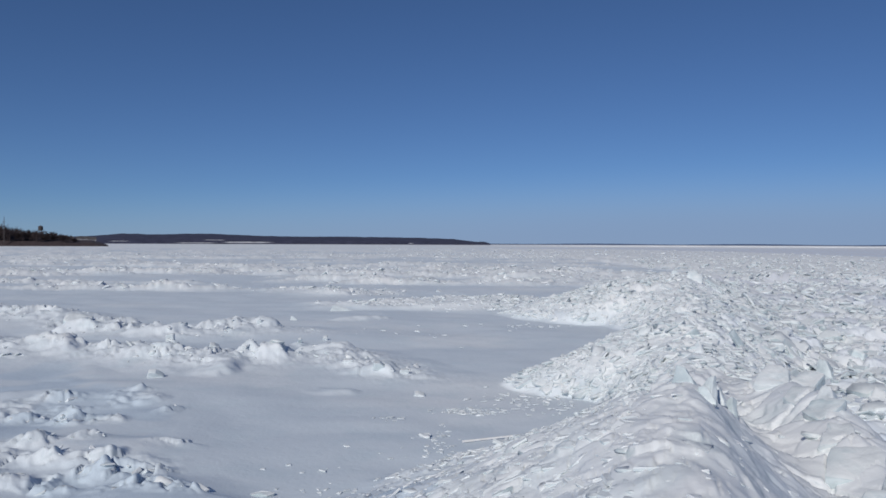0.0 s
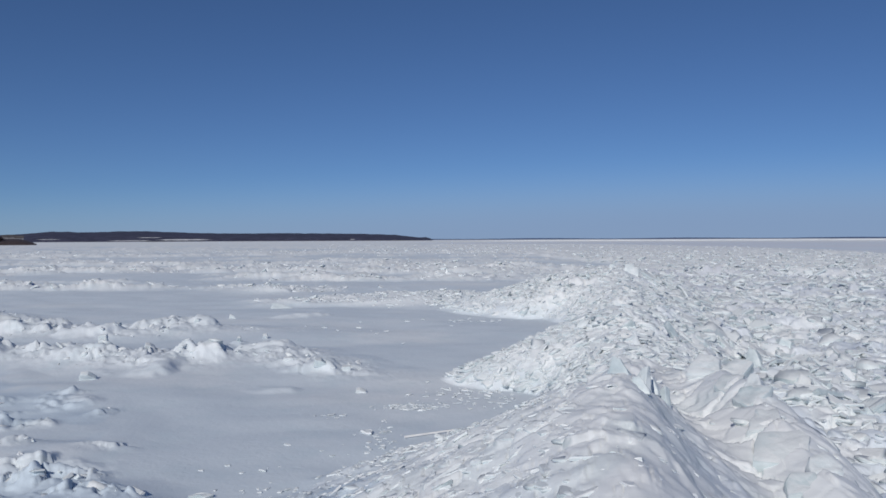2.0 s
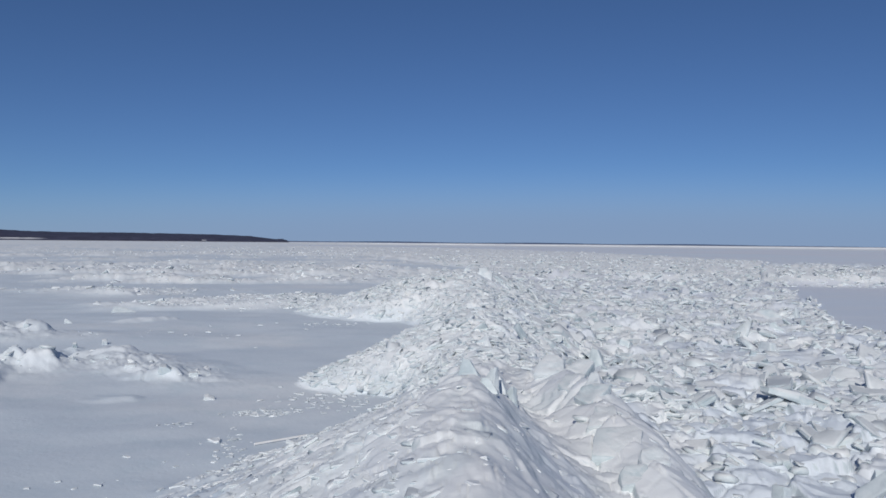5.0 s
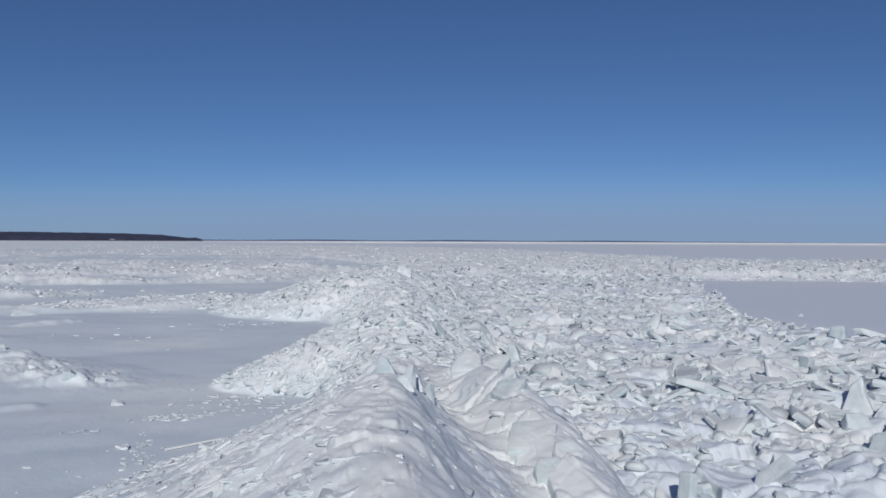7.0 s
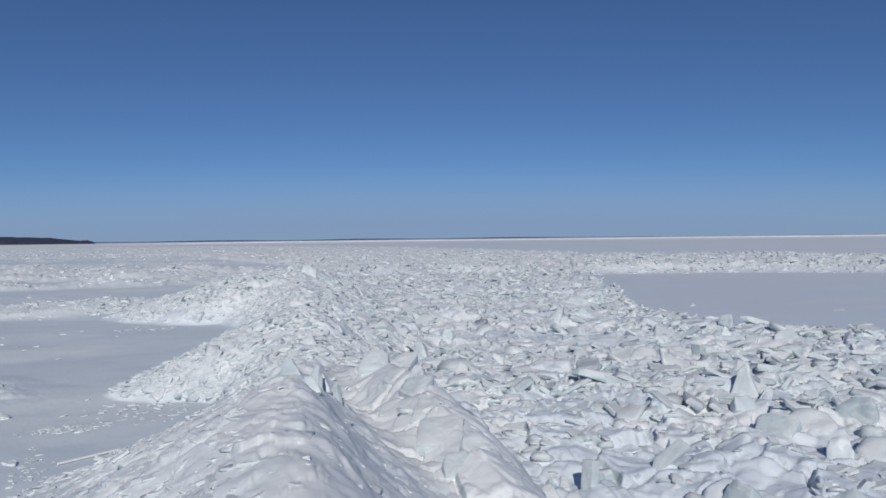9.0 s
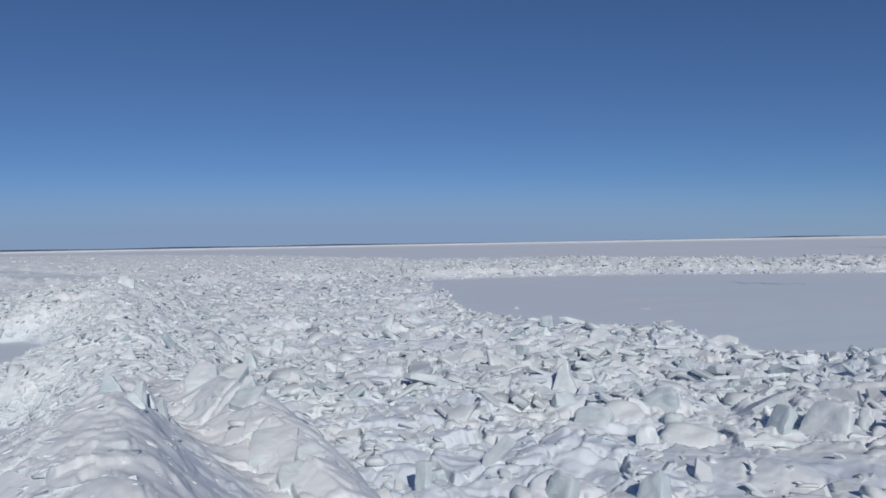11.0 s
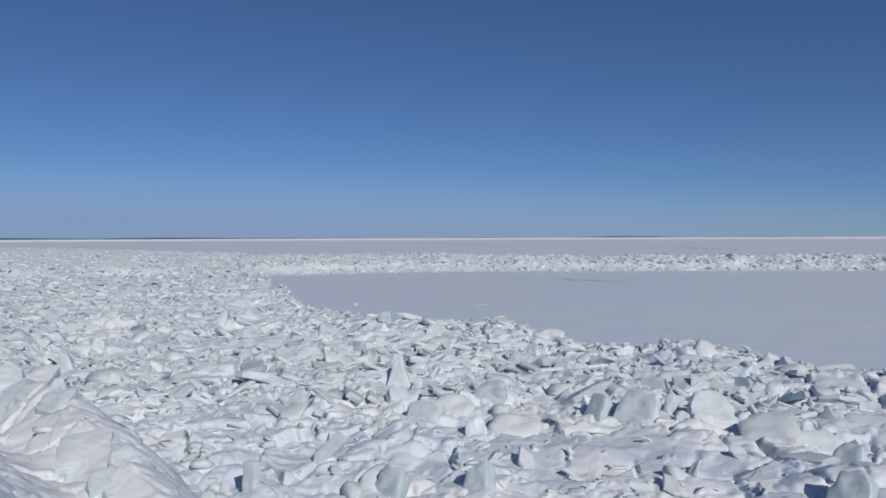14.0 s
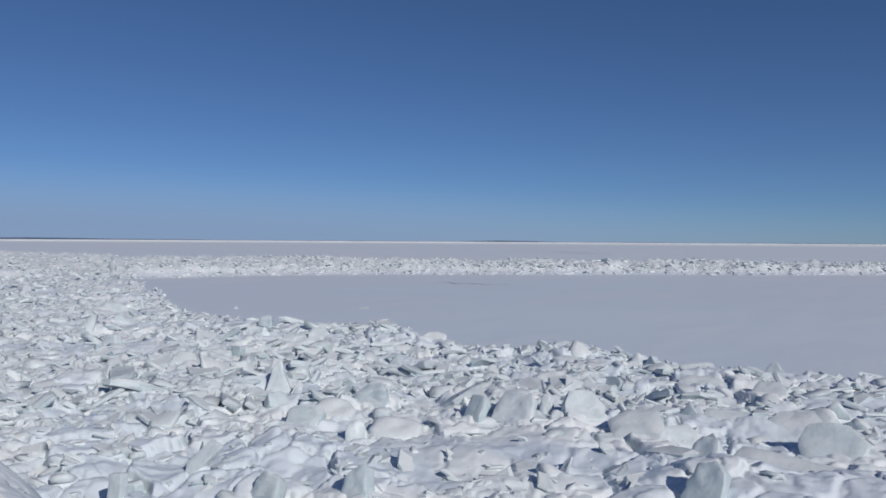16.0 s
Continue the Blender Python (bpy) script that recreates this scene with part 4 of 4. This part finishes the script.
for sel, smooth, mat, words in ((~is_snowy & ~is_white, False, RUBBLE, "heaped sharp-edged plates of pale broken sea ice"), (is_snowy & ~is_white, True, RUBBLE, "snow-softened plates and lumps of ice rubble"),
                                (~is_snowy & is_white, False, DUSTED, "sharp flakes of ice under fresh white snow"), (is_snowy & is_white, True, DUSTED, "soft snow-covered flakes and lumps of ice")):
    pick = rest[sel]
    me = joined("ice_rubble", ids[pick], mats[pick], places[pick], smooth)
    me.materials.append(mat)
    tagged(new("ice_rubble", me), words, "ice rubble", kind="stuff")


# ---- the far shore ----
def part(name, bm, mat, parent=None, label=""):
    me = bpy.data.meshes.new(name)
    bm.to_mesh(me)
    bm.free()
    me.materials.append(mat)
    ob = new(name, me)
    ob.parent = parent
    if label:
        ob["label"] = label
    return ob


def polar(az, r, z=0.0):
    return Vector((r * math.sin(radians(az)), r * math.cos(radians(az)), z))


def hill_strip(name, az_lo, az_hi, r, depth, top, mat, steps, seed):
    """A long low hill seen from far off: rounded in section, with an uneven wooded skyline."""
    bm = bmesh.new()
    rows = []
    for i in range(steps + 1):
        u = i / steps
        az = az_lo + (az_hi - az_lo) * u
        h = top(u) * (1 + 0.05 * noise.noise((u * 60, seed, 0))) + 0.9 * noise.noise((u * 400, seed, 3))
        sect = [(0.0, 0.0), (0.06, 0.42), (0.3, 0.75), (0.62, 1.0), (1.0, 0.8)]
        rows.append([bm.verts.new(polar(az, r + depth * d, max(0.0, h * k) - (0.5 if k == 0 else 0))) for d, k in sect])
    for a, b in zip(rows, rows[1:]):
        for j in range(len(a) - 1):
            bm.faces.new((a[j], b[j], b[j + 1], a[j + 1]))
    for f in bm.faces:
        f.smooth = True
    bmesh.ops.recalc_face_normals(bm, faces=bm.faces)
    return part(name, bm, mat)


def headland_top(u):
    keys = [(0, 15), (0.16, 20), (0.235, 27), (0.282, 35.5), (0.34, 32.5), (0.4, 36.5), (0.445, 36.5), (0.54, 30), (0.61, 28), (0.69, 29), (0.78, 27.5), (0.852, 26), (0.921, 22), (0.95, 16), (0.973, 11), (0.986, 12.5), (0.997, 7), (1.0, 0.5)]
    return float(np.interp(u, [k[0] for k in keys], [k[1] for k in keys]))


headland = hill_strip("headland", -33.0, 3.55, 2600, 500, headland_top, WOODS, 420, 1.0)
tagged(headland, "long low dark wooded headland across the ice", "headland", kind="structure")
coast = hill_strip("far_coast", -2.0, 100.0, 4300, 120, lambda u: float(np.interp(-2 + 102 * u, [0, 36, 44, 62, 65, 68, 70], [6, 5.5, 1.0, 1.0, 4.5, 4.0, 1.0])) * (1 + 0.3 * math.sin(u * 60)), HAZE, 300, 5.0)
far_ice = hill_strip("far_ice", 4.0, 100.0, 1500, 40, lambda u: 2.6 * min(1.0, 12 * u + 0.1), CLEAR_ICE, 400, 7.0)
tagged(far_ice, "low white line of far rubble ice below the horizon", "ice", kind="structure")
tagged(coast, "thin blue-grey line of far coast at the horizon", "coast", kind="structure")


# ---- shore at the far left ----
shore = hill_strip("shore", -48.0, -23.6, 900, 90, lambda u: 11.0 * float(np.interp(u, [0, 0.8, 0.9, 0.97, 1], [1.2, 1.1, 0.7, 0.55, 0.1])), BARK, 160, 9.0)
tagged(shore, "low dark brushy shore beyond the ice", "shore", kind="structure")
for k, (a0, a1, r0, z0, z1) in enumerate([(-19.4, -16.4, 2592, 1.0, 6.0), (-16.2, -12.4, 2592, 1.5, 10.0), (-17.4, -15.8, 2600, 11.0, 15.0), (-23.6, -22.2, 2594, 6.0, 10.0), (-2.6, -2.2, 2594, 2.0, 7.0)]):
    bm = bmesh.new()
    cols = []
    for i in range(25):
        u = i / 24
        taper = min(1.0, 5 * u, 5 * (1 - u)) * (0.75 + 0.4 * noise.noise((u * 9, k, 1)))
        a = a0 + (a1 - a0) * u
        mid, half = (z0 + z1) / 2, (z1 - z0) / 2 * max(0.15, taper)
        cols.append([bm.verts.new(polar(a, r0 + d, mid + s * half)) for d, s in ((-14, -0.6), (-11, 0.6), (-9, 0.62))])
    for p, q in zip(cols, cols[1:]):
        for j in range(2):
            bm.faces.new((p[j], q[j], q[j + 1], p[j + 1]))
    bmesh.ops.recalc_face_normals(bm, faces=bm.faces)
    part("clearing", bm, CLEAR, headland, "pale snowy clearing")


def tube(bm, a, b, ra, rb, sides=6):
    way = (b - a).normalized()
    side = way.orthogonal().normalized()
    other = way.cross(side)
    rings = []
    for p, r in ((a, ra), (b, rb)):
        rings.append([bm.verts.new(p + (side * math.cos(k * 2 * math.pi / sides) + other * math.sin(k * 2 * math.pi / sides)) * r) for k in range(sides)])
    for k in range(sides):
        bm.faces.new((rings[0][k], rings[0][(k + 1) % sides], rings[1][(k + 1) % sides], rings[1][k]))
    bm.faces.new(rings[0][::-1])
    bm.faces.new(rings[1])


def bare_tree(seed):
    """A leafless tree, 12 m high: tapered trunk with limbs, and a crown of many fine twigs."""
    rnd = random.Random(seed)
    root = new("tree")
    bm = bmesh.new()
    tube(bm, Vector((0, 0, -0.5)), Vector((0, 0, 7)), 0.28, 0.14)
    tips = [Vector((0, 0, 7))]
    for k in range(9):
        z = rnd.uniform(2.5, 6.5)
        a = rnd.uniform(0, 6.28)
        tip = Vector((math.cos(a) * rnd.uniform(1.2, 2.8), math.sin(a) * rnd.uniform(1.2, 2.8), z + rnd.uniform(2, 4.2)))
        tube(bm, Vector((0, 0, z)), tip, 0.1, 0.04, 5)
        tips.append(tip)
    part("trunk", bm, BARK, root)
    bm = bmesh.new()
    for k in range(420):
        base = rnd.choice(tips) + Vector((rnd.gauss(0, 0.5), rnd.gauss(0, 0.5), rnd.gauss(-0.3, 0.8)))
        way = Vector((rnd.gauss(0, 1), rnd.gauss(0, 1), rnd.gauss(0.7, 0.7))).normalized()
        side = way.orthogonal().normalized() * 0.13
        end = base + way * rnd.uniform(0.8, 2.2)
        bm.faces.new([bm.verts.new(p) for p in (base - side, base + side, end)])
    part("crown", bm, BARK, root)
    return tagged(root, "bare brown winter tree on the far shore", "tree", "trees of the far shore")


first_trees = [bare_tree(k) for k in range(4)]
tree_rnd = random.Random(5)
for k in range(170):
    a = -25.6 - 13.0 * tree_rnd.random() ** 1.2
    tall = float(np.interp(a, [-40, -30.2, -29.6, -28.6, -26.5, -25.6], [1.9, 1.9, 1.45, 1.2, 1.0, 0.5])) * tree_rnd.uniform(0.75, 1.1)
    where = polar(a, 905 + 60 * tree_rnd.random(), 3.0)
    m = Matrix.Translation(where) @ Matrix.Rotation(tree_rnd.uniform(0, 6.28), 4, "Z") @ Matrix.Diagonal((tall * 1.15, tall * 1.15, tall, 1))
    src = first_trees[k % 4]
    if k < 4:
        src.matrix_world = m
    else:
        made = copy_thing(src, m)
        made.scale = (tall * 1.15, tall * 1.15, tall)


def box(bm, lo, hi):
    made = bmesh.ops.create_cube(bm, size=1.0)["verts"]
    for v in made:
        v.co = Vector([lo[i] + (v.co[i] + 0.5) * (hi[i] - lo[i]) for i in range(3)])


def far_house(a, r, w, h, mat):
    root = new("house")
    bm = bmesh.new()
    box(bm, (-w / 2, -4, -2), (w / 2, 4, h))
    part("wall", bm, mat, root)
    bm = bmesh.new()
    ridge = [bm.verts.new((s * (w / 2 + 0.4), 0, h + 2.6)) for s in (-1, 1)]
    eaves = [[bm.verts.new((s * (w / 2 + 0.4), d * 4.5, h - 0.1)) for s in (-1, 1)] for d in (-1, 1)]
    for e in eaves:
        bm.faces.new((e[0], e[1], ridge[1], ridge[0]))
    for i in (0, 1):
        bm.faces.new((eaves[0][i], eaves[1][i], ridge[i]))
    bmesh.ops.recalc_face_normals(bm, faces=bm.faces)
    part("roof", bm, DARK, root)
    for k in range(max(2, int(w // 4))):
        bm = bmesh.new()
        x = -w / 2 + (k + 0.5) * w / max(2, int(w // 4))
        box(bm, (x - 0.6, -4.12, h * 0.35), (x + 0.6, -3.9, h * 0.35 + 1.5))
        part("window", bm, DARK, root)
    root.matrix_world = Matrix.Translation(polar(a, r, 4.0)) @ Matrix.Rotation(radians(-a), 4, "Z")
    return tagged(root, "small pale house among trees on the far shore", "house", "houses on the far shore")


for a, r, w, h in ((-27.2, 1010, 12, 5), (-26.6, 1030, 16, 6), (-26.0, 1000, 10, 4.5), (-25.2, 1040, 14, 5), (-24.6, 1020, 9, 4)):
    far_house(a, r, w, h, PALE)
tower = new("water_tower")
for sx in (-1, 1):
    for sy in (-1, 1):
        bm = bmesh.new()
        tube(bm, Vector((sx * 2.4, sy * 2.4, -2)), Vector((sx * 1.7, sy * 1.7, 19)), 0.3, 0.25)
        part("leg", bm, DARK, tower)
bm = bmesh.new()
bmesh.ops.create_cone(bm, cap_ends=True, segments=14, radius1=2.6, radius2=2.6, depth=4.5, matrix=Matrix.Translation((0, 0, 21)))
bmesh.ops.create_cone(bm, cap_ends=True, segments=14, radius1=2.8, radius2=0.3, depth=1.4, matrix=Matrix.Translation((0, 0, 23.9)))
part("tank", bm, DARK, tower, "dark steel tank")
tower.location = polar(-27.7, 1000, -1.0)
tagged(tower, "dark water tower on thin legs behind trees", "water tower")

bm = bmesh.new()
tube(bm, Vector((0, 0, -1)), Vector((0, 0, 26)), 0.45, 0.22, 8)
tube(bm, Vector((-1.6, 0, 21)), Vector((1.6, 0, 21)), 0.15, 0.15, 6)
mast = part("mast", bm, DARK)
mast.location = polar(-29.8, 900, 4.0)
tagged(mast, "tall thin dark mast among trees on the far shore", "mast")

# ---- loose bits on the level snow ----
pole_a, pole_b = Vector((0.46, 17.2, 0)), Vector((2.52, 18.15, 0))
pole_a.z = float(ice_height(np.array([pole_a.x]), np.array([pole_a.y]))[0][0]) + 0.04
rest_on = [(k / 12, pole_a.lerp(pole_b, k / 12)) for k in range(3, 13)]
pole_b.z = pole_a.z + max((float(ice_height(np.array([p.x]), np.array([p.y]))[0][0]) + 0.03 - pole_a.z) / k for k, p in rest_on)
bm = bmesh.new()
tube(bm, pole_a, pole_b, 0.028, 0.022, 10)
part_pole = part("pole", bm, WOOD)
tagged(part_pole, "long straight frosted pole lying on level snow", "pole")


def chips(centres, name):
    xs, ys, ss = [], [], []
    for cx, cy, sx, sy, count, size in centres:
        xs.append(rng.normal(cx, sx, count))
        ys.append(rng.normal(cy, sy, count))
        ss.append(np.exp(rng.normal(math.log(size * 1.15), 0.45, count)))
    x, y, s = np.concatenate(xs), np.concatenate(ys), np.concatenate(ss)
    z = ice_height(x, y)[0] + 0.1 * s
    m = turns(len(x), 0, 10) * s[:, None, None]
    me = joined(name, choose(len(x), (PLATES, 1.0)), m, np.stack([x, y, z], -1), False)
    me.materials.append(DUSTED)
    return tagged(new(name, me), "scattered small white ice chips lying on level snow", "ice chips", kind="stuff")


chips([(0.75, 20.6, 0.5, 0.22, 95, 0.10), (-0.15, 18.2, 0.2, 0.9, 22, 0.09), (-0.15, 16.4, 0.35, 0.5, 24, 0.11), (-0.3, 14.6, 0.3, 0.5, 14, 0.09),
       (-2.6, 15.2, 0.9, 0.3, 6, 0.10), (-1.2, 16.0, 0.5, 0.4, 6, 0.08), (-1.5, 19.6, 0.3, 0.15, 7, 0.12), (-1.8, 14.0, 0.6, 0.25, 22, 0.11)], "ice_chips")
chips([(2.6, 22.4, 0.8, 0.7, 80, 0.12), (3.5, 20.6, 0.8, 0.35, 26, 0.12), (5.0, 42.6, 1.2, 0.5, 30, 0.16), (-1.0, 39.0, 2.0, 2.0, 18, 0.14)], "ice_chips")


# ---- cracks in the level ice ----
def crack(points, width):
    """A thin dark crack that wanders along a line of (x, y)."""
    bm = bmesh.new()
    last = None
    steps = 40
    for i in range(steps + 1):
        u = i / steps * (len(points) - 1)
        k = min(int(u), len(points) - 2)
        a, b = Vector(points[k]), Vector(points[k + 1])
        p = a.lerp(b, u - k)
        side = (b - a).orthogonal().normalized()
        p = p + side * 2.0 * noise.noise((u * 5, points[0][0], 0))
        w = width * (0.3 + 0.7 * math.sin(math.pi * i / steps)) * (0.7 + 0.5 * noise.noise((u * 13, 7, 0)))
        z = float(ice_height(np.array([p.x]), np.array([p.y]))[0][0]) + 0.03
        row = [bm.verts.new((p.x - side.x * w, p.y - side.y * w, z)), bm.verts.new((p.x, p.y, z + 0.02)), bm.verts.new((p.x + side.x * w, p.y + side.y * w, z))]
        if last:
            bm.faces.new((last[0], row[0], row[1], last[1]))
            bm.faces.new((last[1], row[1], row[2], last[2]))
        last = row
    bmesh.ops.recalc_face_normals(bm, faces=bm.faces)
    return tagged(part("ice_crack", bm, CRACK), "long thin refrozen crack across level ice", "ice crack", kind="structure")


crack([(306, 136), (304, 113), (254, 75)], 1.2)
crack([(71.2, 40), (71.6, 32)], 0.25)
